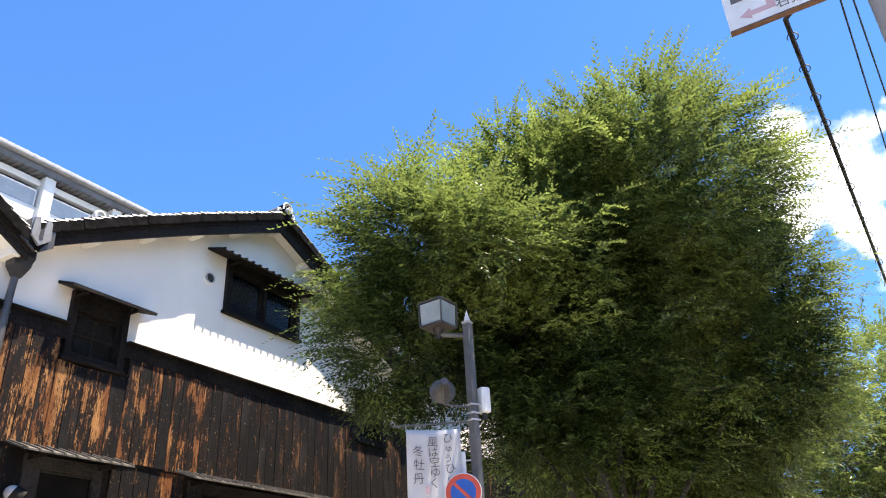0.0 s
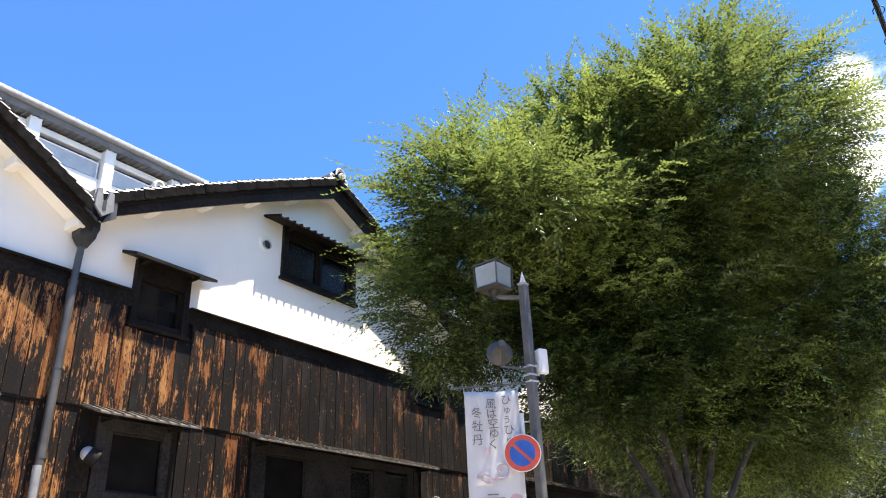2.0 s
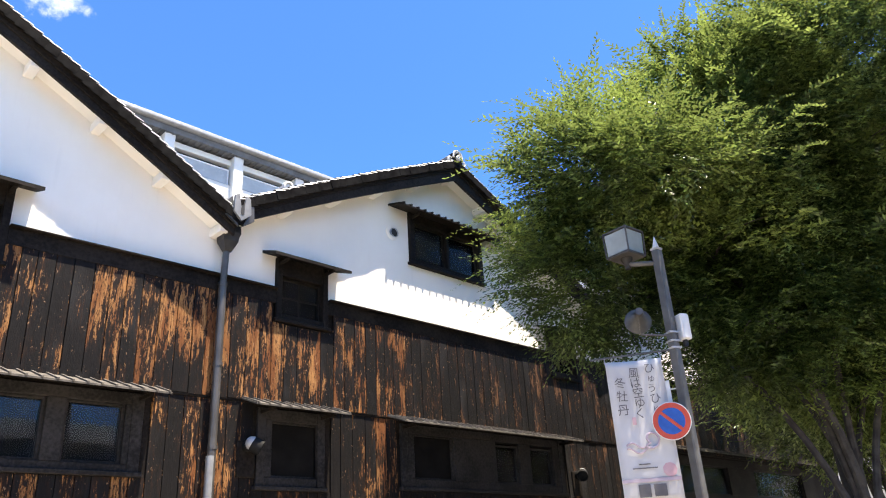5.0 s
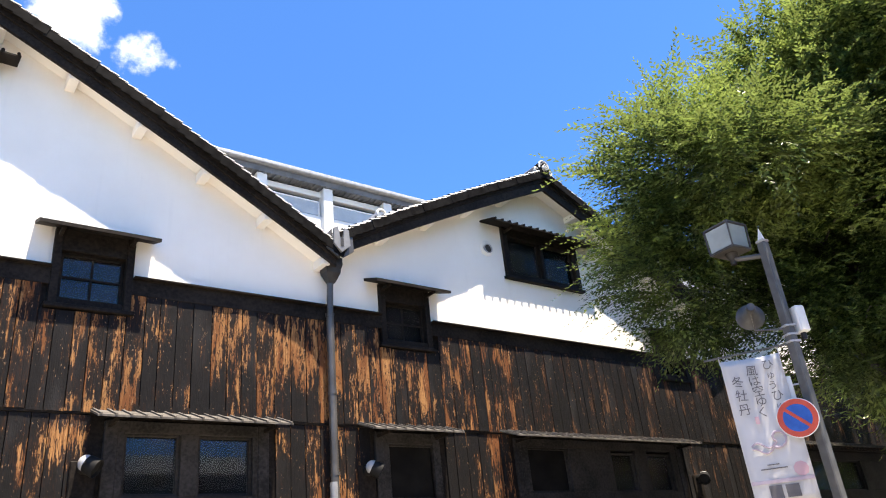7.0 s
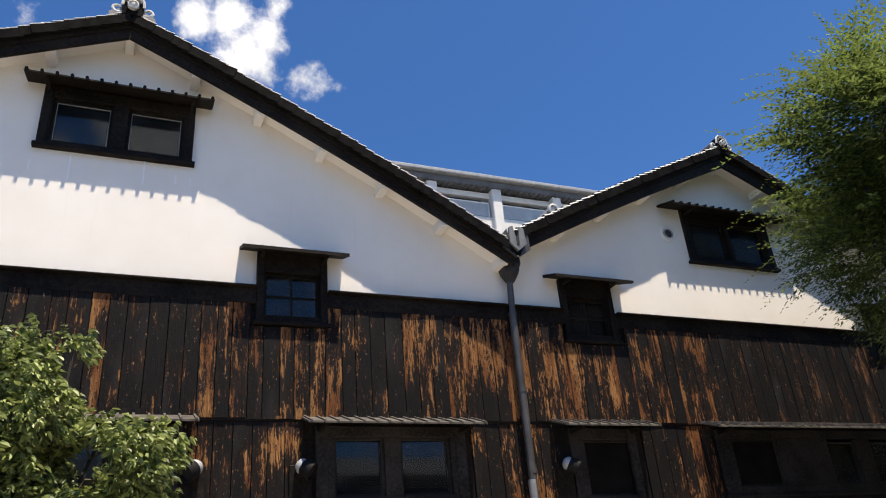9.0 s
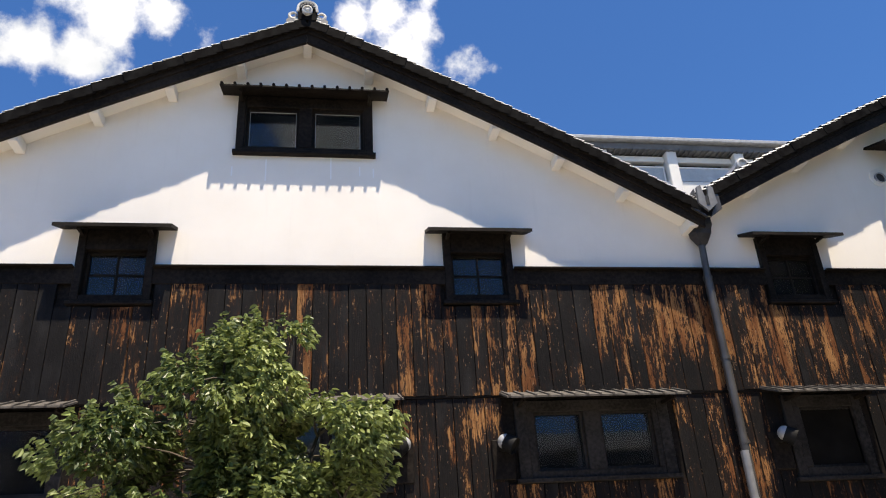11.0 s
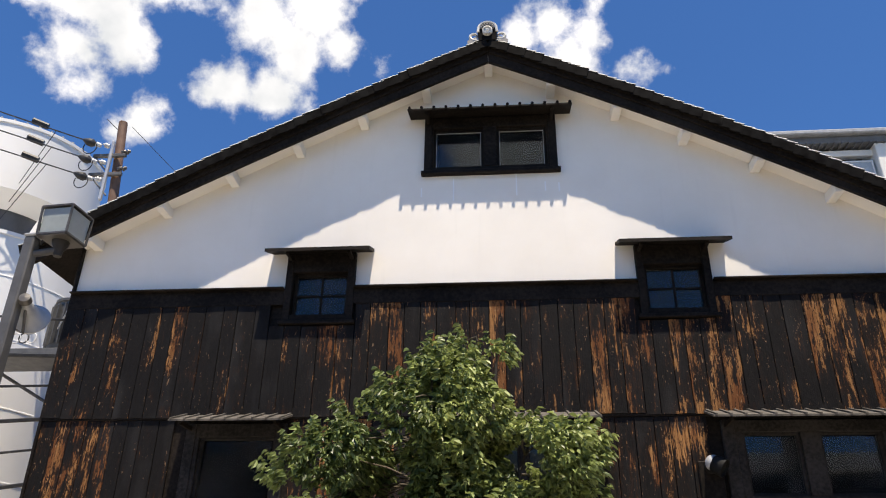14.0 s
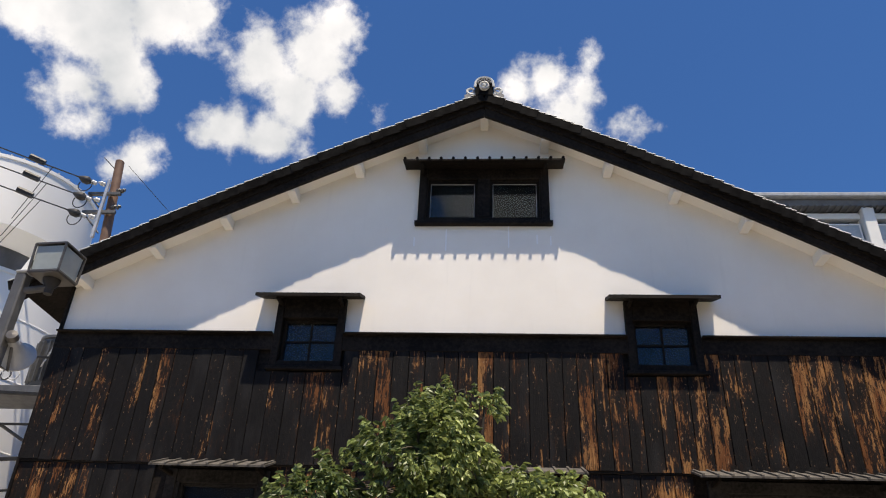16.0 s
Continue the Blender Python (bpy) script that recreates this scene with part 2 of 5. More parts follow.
def make_glass(name="window glass", tint=(0.75, 0.80, 0.80), ior=1.40):
    k = Mat(name, 0.02)
    t = k.t
    clear, gloss, fres, mixer = (t.nodes.new(n) for n in ("ShaderNodeBsdfTransparent", "ShaderNodeBsdfGlossy", "ShaderNodeFresnel", "ShaderNodeMixShader"))
    clear.inputs[0].default_value = (*tint, 1)
    gloss.inputs["Roughness"].default_value = 0.015
    fres.inputs["IOR"].default_value = ior
    t.links.new(fres.outputs[0], mixer.inputs[0])
    t.links.new(clear.outputs[0], mixer.inputs[1])
    t.links.new(gloss.outputs[0], mixer.inputs[2])
    dust, film = t.nodes.new("ShaderNodeBsdfDiffuse"), t.nodes.new("ShaderNodeMixShader")
    dust.inputs[0].default_value = (0.26, 0.25, 0.24, 1)
    k.put(k.math("MULTIPLY", k.ramp(k.noise(2.2, 4), 0.2, 0.8), 0.10), film.inputs[0])
    t.links.new(mixer.outputs[0], film.inputs[1])
    t.links.new(dust.outputs[0], film.inputs[2])
    t.links.new(film.outputs[0], t.nodes["Material Output"].inputs["Surface"])
    return k.m


def make_leaf(name, dark, light, young, through=0.45, power=1.4, gloss=0.45):
    k = Mat(name, gloss)
    r = k.island()
    c = k.mix(k.math("POWER", r, power), dark, light)
    c = k.mix(k.math("MULTIPLY", k.ramp(k.noise(0.55, 3), 0.44, 0.66), k.math("POWER", r, 0.7)), c, young)
    k.colour(c)
    tr = k.t.nodes.new("ShaderNodeBsdfTranslucent")
    k.put(k.mix(0.5, c, young), tr.inputs["Color"])
    mx = k.t.nodes.new("ShaderNodeMixShader")
    mx.inputs[0].default_value = through
    k.t.links.new(k.b.outputs[0], mx.inputs[1])
    k.t.links.new(tr.outputs[0], mx.inputs[2])
    k.t.links.new(mx.outputs[0], k.t.nodes["Material Output"].inputs["Surface"])
    return k.m


PLASTER = make_plaster()
CHARRED = make_charred()
DARK = make_dark_wood()
BARGE = make_dark_wood("weathered black bargeboard", (0.011, 0.009, 0.008), (0.032, 0.027, 0.024))
HOOD = make_plain("weathered grey hood boards", (0.042, 0.037, 0.032), (0.115, 0.103, 0.088), 0.8, 0, 7, 60, 0.3)
TILE = make_tile()
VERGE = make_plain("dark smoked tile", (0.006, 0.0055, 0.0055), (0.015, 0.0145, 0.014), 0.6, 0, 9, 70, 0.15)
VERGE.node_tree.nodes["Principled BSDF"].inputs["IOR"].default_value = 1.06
# weathered clay tile; on the verge rolls it paints the bright glare line
TILE_PALE = make_plain("pale weathered tile and verge glint", (0.46, 0.46, 0.44), (0.62, 0.62, 0.60), 0.6, 0, 20, 60, 0.2)
PIPE = make_plain("painted steel pipe", (0.055, 0.051, 0.047), (0.115, 0.108, 0.10), 0.36, 0.3, 2.0, 40, 0.06)
PIPE_DARK = make_plain("dark copper hopper", (0.022, 0.020, 0.019), (0.05, 0.045, 0.04), 0.5, 0.3, 5)
LEAD = make_plain("dull lead sheet", (0.13, 0.135, 0.14), (0.22, 0.225, 0.23), 0.5, 0.2, 5)
SLEEVE = make_plain("dull metal sleeve", (0.22, 0.22, 0.22), (0.33, 0.33, 0.325), 0.4, 0.3, 5)
EAVE = make_plain("grey eave board", (0.11, 0.11, 0.11), (0.17, 0.17, 0.168), 0.7, 0, 2)
FRAME = make_dark_wood("weathered dark frame wood", (0.014, 0.013, 0.0125), (0.046, 0.042, 0.040))
ZINC = make_plain("zinc sheet", (0.42, 0.43, 0.44), (0.58, 0.58, 0.58), 0.42, 0.35, 3)
GALV = make_plain("grey painted pole", (0.085, 0.084, 0.081), (0.135, 0.132, 0.127), 0.5, 0.2, 5)
WHITE_METAL = make_plain("white painted metal", (0.70, 0.70, 0.68), (0.80, 0.80, 0.78), 0.45, 0, 4)
LIME = make_plain("white lime", (0.92, 0.92, 0.91), (0.95, 0.95, 0.94), 0.9)
WHITE_WALL = make_plain("white wall paint", (0.68, 0.67, 0.63), (0.78, 0.77, 0.73), 0.8, 0, 0.7, 30, 0.05)
TANK = make_plain("white tank paint", (0.70, 0.70, 0.68), (0.82, 0.82, 0.80), 0.6, 0, 0.35, 8, 0.1)
GREY_METAL = make_plain("grey enamelled metal", (0.30, 0.31, 0.32), (0.42, 0.43, 0.44), 0.45, 0.1, 6)
HORN = make_plain("grey horn enamel", (0.06, 0.06, 0.06), (0.10, 0.10, 0.098), 0.5, 0, 6)
BLACK = make_plain("black rubber", (0.012, 0.012, 0.012), (0.03, 0.03, 0.03), 0.55, 0, 8)
COWL_BLACK = make_plain("black cowl enamel", (0.008, 0.008, 0.008), (0.016, 0.016, 0.016), 0.65, 0, 8)
COWL_BLACK.node_tree.nodes["Principled BSDF"].inputs["Specular IOR Level"].default_value = 0.1
RUST = make_plain("rusty brown steel", (0.10, 0.055, 0.038), (0.19, 0.11, 0.075), 0.75, 0.1, 3)
CONCRETE = make_plain("concrete", (0.26, 0.25, 0.24), (0.38, 0.37, 0.35), 0.85, 0, 2, 50, 0.3)
PAVING = make_plain("street paving", (0.25, 0.226, 0.192), (0.33, 0.298, 0.255), 0.85, 0, 1.2, 140, 0.5)
STONE = make_plain("paving stone", (0.33, 0.305, 0.265), (0.42, 0.385, 0.335), 0.8, 0, 2.0, 50, 0.3)
CERAMIC = make_plain("insulator porcelain", (0.55, 0.55, 0.54), (0.68, 0.67, 0.65), 0.25, 0, 6)
CLOTH = make_plain("white banner cloth", (0.54, 0.53, 0.52), (0.62, 0.61, 0.60), 0.85, 0, 2.5, 200, 0.15)
INK = make_plain("grey ink", (0.10, 0.095, 0.10), (0.16, 0.15, 0.155), 0.8)
PINK = make_plain("faded pink ink", (0.55, 0.33, 0.36), (0.62, 0.42, 0.44), 0.8)
MAUVE = make_plain("mauve ink", (0.42, 0.34, 0.40), (0.50, 0.42, 0.47), 0.8)
SIGN_RED = make_plain("sign red", (0.52, 0.06, 0.025), (0.60, 0.08, 0.035), 0.4, 0, 12)
SIGN_BLUE = make_plain("sign blue", (0.012, 0.085, 0.38), (0.02, 0.11, 0.45), 0.4, 0, 12)
OPAL = make_plain("opal glass", (0.29, 0.325, 0.31), (0.37, 0.405, 0.39), 0.18, 0, 3, 30, 0.03)
GLASS = make_glass()
# dark tint and low IOR stand in for panes that reflect dark surroundings
GLASS_DIM = make_glass("dim window glass", (0.5, 0.52, 0.5), 1.16)
SHUTTER = make_plain("dusty dark board", (0.006, 0.0055, 0.005), (0.012, 0.011, 0.010), 0.8, 0, 3)
SHUTTER.node_tree.nodes["Principled BSDF"].inputs["Specular IOR Level"].default_value = 0.08
BALCONY = make_plain("frosted balcony glass", (0.33, 0.37, 0.39), (0.44, 0.48, 0.50), 0.25, 0, 1.5, 20, 0.02)
BARK = make_plain("zelkova bark", (0.03, 0.026, 0.022), (0.075, 0.066, 0.056), 0.85, 0, 6, 30, 0.5)
TWIG = make_plain("twig bark", (0.06, 0.05, 0.035), (0.12, 0.095, 0.065), 0.8, 0, 8, 60, 0.3)
ZELKOVA = make_leaf("zelkova leaf", (0.010, 0.022, 0.0075), (0.160, 0.245, 0.062), (0.335, 0.43, 0.110), 0.30, 2.9, 0.26)
DOGWOOD = make_leaf("dogwood leaf", (0.026, 0.050, 0.016), (0.205, 0.275, 0.085), (0.39, 0.45, 0.155), 0.26, 1.5)


# ---- building blocks ----
class Geo:
    """Vertices and faces of one mesh."""

    def __init__(self):
        self.v, self.f = [], []

    def add(self, verts, faces):
        n = len(self.v)
        self.v += [tuple(p) for p in verts]
        self.f += [tuple(n + i for i in f) for f in faces]
        return self

    def hull(self, verts, faces):
        """Faces of a convex body, turned outwards."""
        c = sum((Vector(p) for p in verts), Vector()) / len(verts)
        good = []
        for f in faces:
            p = [Vector(verts[i]) for i in f]
            mid = sum(p, Vector()) / len(p)
            normal = (p[1] - p[0]).cross(p[2] - p[0])
            good.append(f if normal.dot(mid - c) >= 0 else tuple(reversed(f)))
        return self.add(verts, good)

    def box(self, x0, x1, y0, y1, z0, z1, c=0.0, m=None):
        """A box, its edges cut off by c."""
        lo, hi = (x0, y0, z0), (x1, y1, z1)
        if c <= 0:
            v = [(x, y, z) for x in (x0, x1) for y in (y0, y1) for z in (z0, z1)]
            f = [(0, 1, 3, 2), (4, 6, 7, 5), (0, 4, 5, 1), (2, 3, 7, 6), (0, 2, 6, 4), (1, 5, 7, 3)]
        else:
            v, f, key = [], [], {}
            for sx in (0, 1):
                for sy in (0, 1):
                    for sz in (0, 1):
                        for a in range(3):
                            p = []
                            for b, s in enumerate((sx, sy, sz)):
                                edge = hi[b] if s else lo[b]
                                p.append(edge if a == b else edge + (-c if s else c))
                            key[(sx, sy, sz, a)] = len(v)
                            v.append(tuple(p))
            for a in range(3):
                b, d = [i for i in range(3) if i != a]
                for s in (0, 1):
                    ring = []
                    for sb, sd in ((0, 0), (1, 0), (1, 1), (0, 1)):
                        q = [0, 0, 0]
                        q[a], q[b], q[d] = s, sb, sd
                        ring.append(key[(*q, a)])
                    f.append(tuple(ring))
                for sb in (0, 1):
                    for sd in (0, 1):
                        p, q = [0, 0, 0], [0, 0, 0]
                        p[b], p[d], q[b], q[d] = sb, sd, sb, sd
                        q[a] = 1
                        f.append((key[(*p, b)], key[(*q, b)], key[(*q, d)], key[(*p, d)]))
            for sx in (0, 1):
                for sy in (0, 1):
                    for sz in (0, 1):
                        f.append(tuple(key[(sx, sy, sz, a)] for a in range(3)))
        if m is not None:
            v = [m @ Vector(p) for p in v]
        return self.hull(v, f)

    def prism(self, outline, y0, y1):
        """An outline in x and z (convex or not), from y0 to y1."""
        n = len(outline)
        area = sum(outline[i][0] * outline[(i + 1) % n][1] - outline[(i + 1) % n][0] * outline[i][1] for i in range(n))
        if area < 0:
            outline = list(reversed(outline))
        v = [(x, y0, z) for x, z in outline] + [(x, y1, z) for x, z in outline]
        f = [tuple(range(n)), tuple(range(2 * n - 1, n - 1, -1))]
        f += [(i, i + n, (i + 1) % n + n, (i + 1) % n) for i in range(n)]
        return self.add(v, f)

    def tube(self, path, radii, sides=8, ends=True):
        path = [Vector(p) for p in path]
        if isinstance(radii, (int, float)):
            radii = [radii] * len(path)
        v, f = [], []
        side = None
        for i, p in enumerate(path):
            way = (path[min(i + 1, len(path) - 1)] - path[max(i - 1, 0)]).normalized()
            if side is None:
                side = way.orthogonal().normalized()
            side = (side - way * side.dot(way)).normalized()
            up = way.cross(side)
            for s in range(sides):
                a = 2 * math.pi * s / sides
                v.append(p + (side * math.cos(a) + up * math.sin(a)) * radii[i])
        for i in range(len(path) - 1):
            for s in range(sides):
                t = (s + 1) % sides
                f.append((i * sides + s, i * sides + t, (i + 1) * sides + t, (i + 1) * sides + s))
        if ends:
            f.append(tuple(range(sides - 1, -1, -1)))
            f.append(tuple((len(path) - 1) * sides + s for s in range(sides)))
        return self.add(v, f)

    def lathe(self, profile, m, sides=20):
        """A profile of (radius, height) turned about z, then moved by m."""
        v, f = [], []
        for r, h in profile:
            for s in range(sides):
                a = 2 * math.pi * s / sides
                v.append(m @ Vector((r * math.cos(a), r * math.sin(a), h)))
        for i in range(len(profile) - 1):
            for s in range(sides):
                t = (s + 1) % sides
                f.append((i * sides + s, i * sides + t, (i + 1) * sides + t, (i + 1) * sides + s))
        if profile[0][0] > 1e-5:
            f.append(tuple(range(sides - 1, -1, -1)))
        if profile[-1][0] > 1e-5:
            f.append(tuple((len(profile) - 1) * sides + s for s in range(sides)))
        return self.add(v, f)

    def mesh(self, name, mat, smooth=False):
        me = bpy.data.meshes.new(name)
        me.from_pydata([tuple(p) for p in self.v], [], self.f)
        me.materials.append(mat)
        if smooth:
            me.polygons.foreach_set("use_smooth", [True] * len(me.polygons))
            me.set_sharp_from_angle(angle=radians(40))
        me.update()
        return me


AT = {}


def thing(name, label, category, at=(0, 0, 0), group="", kind=""):
    ob = new(name)
    ob.empty_display_size = 0.2
    AT[ob] = Matrix.Translation(at)
    ob.matrix_basis = AT[ob]
    return tagged(ob, label, category, group, kind)


def hang(ob, parent, m):
    """Puts ob under parent at the world pose m."""
    AT[ob] = m
    if parent is None:
        ob.matrix_basis = m
        return ob
    ob.parent = parent
    ob.matrix_basis = AT[parent].inverted() @ m
    return ob


def part(name, geo, material, parent, label="", smooth=False, kind=""):
    """One mesh, given in world places, under a thing or a part."""
    base = AT[parent].translation if parent is not None else Vector((0, 0, 0))
    geo.v = [(p[0] - base.x, p[1] - base.y, p[2] - base.z) for p in geo.v]
    ob = new(name, geo.mesh(name, material, smooth))
    return tagged(hang(ob, parent, Matrix.Translation(base)), label, kind=kind)


def piece(name, me, parent, m, label=""):
    """One of many alike pieces that share a mesh."""
    return tagged(hang(new(name, me), parent, m), label)


def solid(name, geo, material, label, category, smooth=False, kind="", group=""):
    """A thing of one mesh, with its origin at its base."""
    pts = np.array([tuple(p) for p in geo.v])
    base = Vector(((pts[:, 0].min() + pts[:, 0].max()) / 2, (pts[:, 1].min() + pts[:, 1].max()) / 2, pts[:, 2].min()))
    geo.v = [(p[0] - base.x, p[1] - base.y, p[2] - base.z) for p in geo.v]
    ob = new(name, geo.mesh(name, material, smooth))
    return tagged(hang(ob, None, Matrix.Translation(base)), label, category, group, kind)


def lettering(name, body, size, material, parent, m, label=""):
    """Characters as a thin mesh; m lays their plane (x along the line, y up)."""
    cu = bpy.data.curves.new(name, "FONT")
    cu.body, cu.size, cu.extrude, cu.align_x, cu.align_y = body, size, 0.001, "CENTER", "CENTER"
    tmp = bpy.data.objects.new(name, cu)
    scene.collection.objects.link(tmp)
    bpy.context.view_layer.update()
    me = bpy.data.meshes.new_from_object(tmp.evaluated_get(bpy.context.evaluated_depsgraph_get()))
    bpy.data.objects.remove(tmp)
    me.materials.clear()
    me.materials.append(material)
    return piece(name, me, parent, m, label)


# ---- ground ----
g = Geo()
g.box(-1500, 1500, -1500, 1500, -0.6, -0.02)
solid("ground", g, PAVING, "pale stone-paved street reaching into the distance", "ground", kind="structure")
g = Geo()
g.box(-30, 60, -4.4, 0.3, -0.2, 0.1, 0.02)
solid("pavement", g, STONE, "pale stone pavement strip along the brewery wall", "pavement", kind="structure")

# ---- brewery buildings ----
LINE = 5.30     # foot of the plaster
SEAM = 3.66     # joint between the two rows of boards
VERGE_Y, BOARD_Y = -0.47, -0.36
TILE_STEP = 0.132


def verge_tile_mesh(side):
    """A roll tile with a hanging side flap; it falls towards side (-1, 1) along x."""
    t = Geo()
    n, lng = 4, 0.165
    for i in range(n):
        a0, a1 = math.pi * i / n, math.pi * (i + 1) / n
        ring = []
        for a, r in ((a0, 0.055), (a1, 0.055)):
            ring.append((VERGE_Y + 0.055 - r * math.cos(a), 0.026 + 0.030 * math.sin(a)))
        (ya, za), (yb, zb) = ring
        q = [(0, ya, za), (side * lng, ya, za), (side * lng, yb, zb), (0, yb, zb)]
        t.add(q, [(0, 1, 2, 3) if side < 0 else (3, 2, 1, 0)])
        t.add([(side * lng, VERGE_Y + 0.055, 0), (side * lng, ya, za), (side * lng, yb, zb)], [(0, 1, 2)])
    rolls = len(t.f)
    xs = sorted((0, side * lng))
    t.box(xs[0], xs[1], VERGE_Y + 0.004, VERGE_Y + 0.03, -0.11, 0.017, 0.003)
    t.box(xs[0], xs[1], VERGE_Y + 0.03, -0.15, -0.03, 0.006)
    me = t.mesh("verge_tile", VERGE)
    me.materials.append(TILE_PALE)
    # front facets of the roll in pale colour: grazing glare painted on
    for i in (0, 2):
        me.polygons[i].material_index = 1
    return me


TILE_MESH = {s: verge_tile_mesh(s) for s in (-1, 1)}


def plank_mesh():
    p = Geo()
    p.box(-0.5, 0.5, -0.024, 0.0, 0.0, 1.0)
    v = [list(q) for q in p.v]
    for q in v:
        if q[1] < -0.01:
            q[0] *= 0.965
    p.v = [tuple(q) for q in v]
    return p.mesh("plank", CHARRED)


PLANK = plank_mesh()


def fall(slope, d):
    """How far a slightly bowed roof has dropped at the distance d from its ridge (d below 0: to the left, where the bow may differ)."""
    k = slope[2:] if d < 0 and len(slope) > 2 else slope
    return k[0] * abs(d) + k[1] * d * d


def roof_sheet(xc, half_l, half_r, apex, slope, y0, y1, depth=0.028, lip=0.032, stagger=0):
    """Pantiles laid in steps: waves across, a small drop at each course."""
    r = Geo()
    ny = int((y1 - y0) / 0.27) * 4
    ys = [y0 + (y1 - y0) * i / ny for i in range(ny + 1)]
    wave = [depth * math.sin(2 * math.pi * i / 4 + 0.6) for i in range(ny + 1)]
    for side, half in ((-1, half_l), (1, half_r)):
        rows = []
        n = int(half / 0.222)
        for k in range(n):
            for d, lift in ((k, 0.0), (k + 0.98, lip)):
                x = half * d / n
                rows.append((xc + side * x, apex - fall(slope, side * x) + lift, stagger * (k % 2)))
        base = len(r.v)
        for x, z, off in rows:
            r.v += [(x, y, z + wave[(j + off) % 4]) for j, y in enumerate(ys)]
        w = ny + 1
        for i in range(len(rows) - 1):
            for j in range(ny):
                q = (base + i * w + j, base + i * w + j + 1, base + (i + 1) * w + j + 1, base + (i + 1) * w + j)
                r.f.append(q if side < 0 else tuple(reversed(q)))
    return r


def roof_band(xc, side, half, apex, slope, top, bottom, y0, y1, start=0.0, n=14, taper=0.0):
    """A strip that follows the roof's line, between top and bottom below the tiles."""
    ds = [start + (half - start) * i / n for i in range(n + 1)]
    up = [(xc + side * d, apex - fall(slope, side * d) - top) for d in ds]
    low = [(xc + side * d, apex - fall(slope, side * d) - bottom + taper * d / half) for d in reversed(ds)]
    return Geo().prism(up + low, y0, y1)


def weld(geo):
    """Joins the corners that meet, and drops the faces left inside."""
    index, v, count = {}, [], {}
    faces = []
    for f in geo.f:
        q = []
        for i in f:
            key = tuple(round(c, 4) for c in geo.v[i])
            if key not in index:
                index[key] = len(v)
                v.append(key)
            q.append(index[key])
        faces.append(tuple(q))
        count[frozenset(q)] = count.get(frozenset(q), 0) + 1
    geo.v, geo.f = v, [f for f in faces if count[frozenset(f)] == 1]
    return geo


def gable_wall(xa, xb, z0, top, holes, y0=0.0, y1=0.22, cut=()):
    """A wall in x and z from z0 to top(x), with holes (x0, x1, z0, z1) that go right through."""
    w = Geo()
    xs = sorted({xa, xb, *[x for x in cut if xa < x < xb], *[x for h in holes for x in h[:2] if xa < x < xb]})
    for a, b in zip(xs, xs[1:]):
        mid = (a + b) / 2
        gaps = sorted((h[2], h[3]) for h in holes if h[0] < mid < h[1])
        lo = z0
        spans = []
        for g0, g1 in gaps:
            if g0 >= top(mid):
                continue
            if g0 > lo:
                spans.append((lo, lo, g0, g0))
            lo = max(lo, g1)
        if lo < top(mid):
            spans.append((lo, lo, top(a), top(b)))
        for la, lb, ha, hb in spans:
            v = [(a, y0, la), (b, y0, lb), (b, y0, hb), (a, y0, ha), (a, y1, la), (b, y1, lb), (b, y1, hb), (a, y1, ha)]
            w.hull(v, [(0, 1, 2, 3), (4, 5, 6, 7), (0, 1, 5, 4), (3, 2, 6, 7), (0, 3, 7, 4), (1, 2, 6, 5)])
    return weld(w)


def hood_geo(x0, x1, z, out, rise, thick=0.03, ribs=0.0, rib_r=0.018, back=0.0):
    """A small sloping roof whose front lower edge is at z, out from the wall."""
    h = Geo()
    dz = rise
    v = [(x0, -out, z), (x1, -out, z), (x1, back, z + dz), (x0, back, z + dz)]
    v += [(x, y, q - thick) for x, y, q in v]
    h.hull(v, [(0, 1, 2, 3), (4, 5, 6, 7), (0, 1, 5, 4), (1, 2, 6, 5), (2, 3, 7, 6), (3, 0, 4, 7)])
    return h


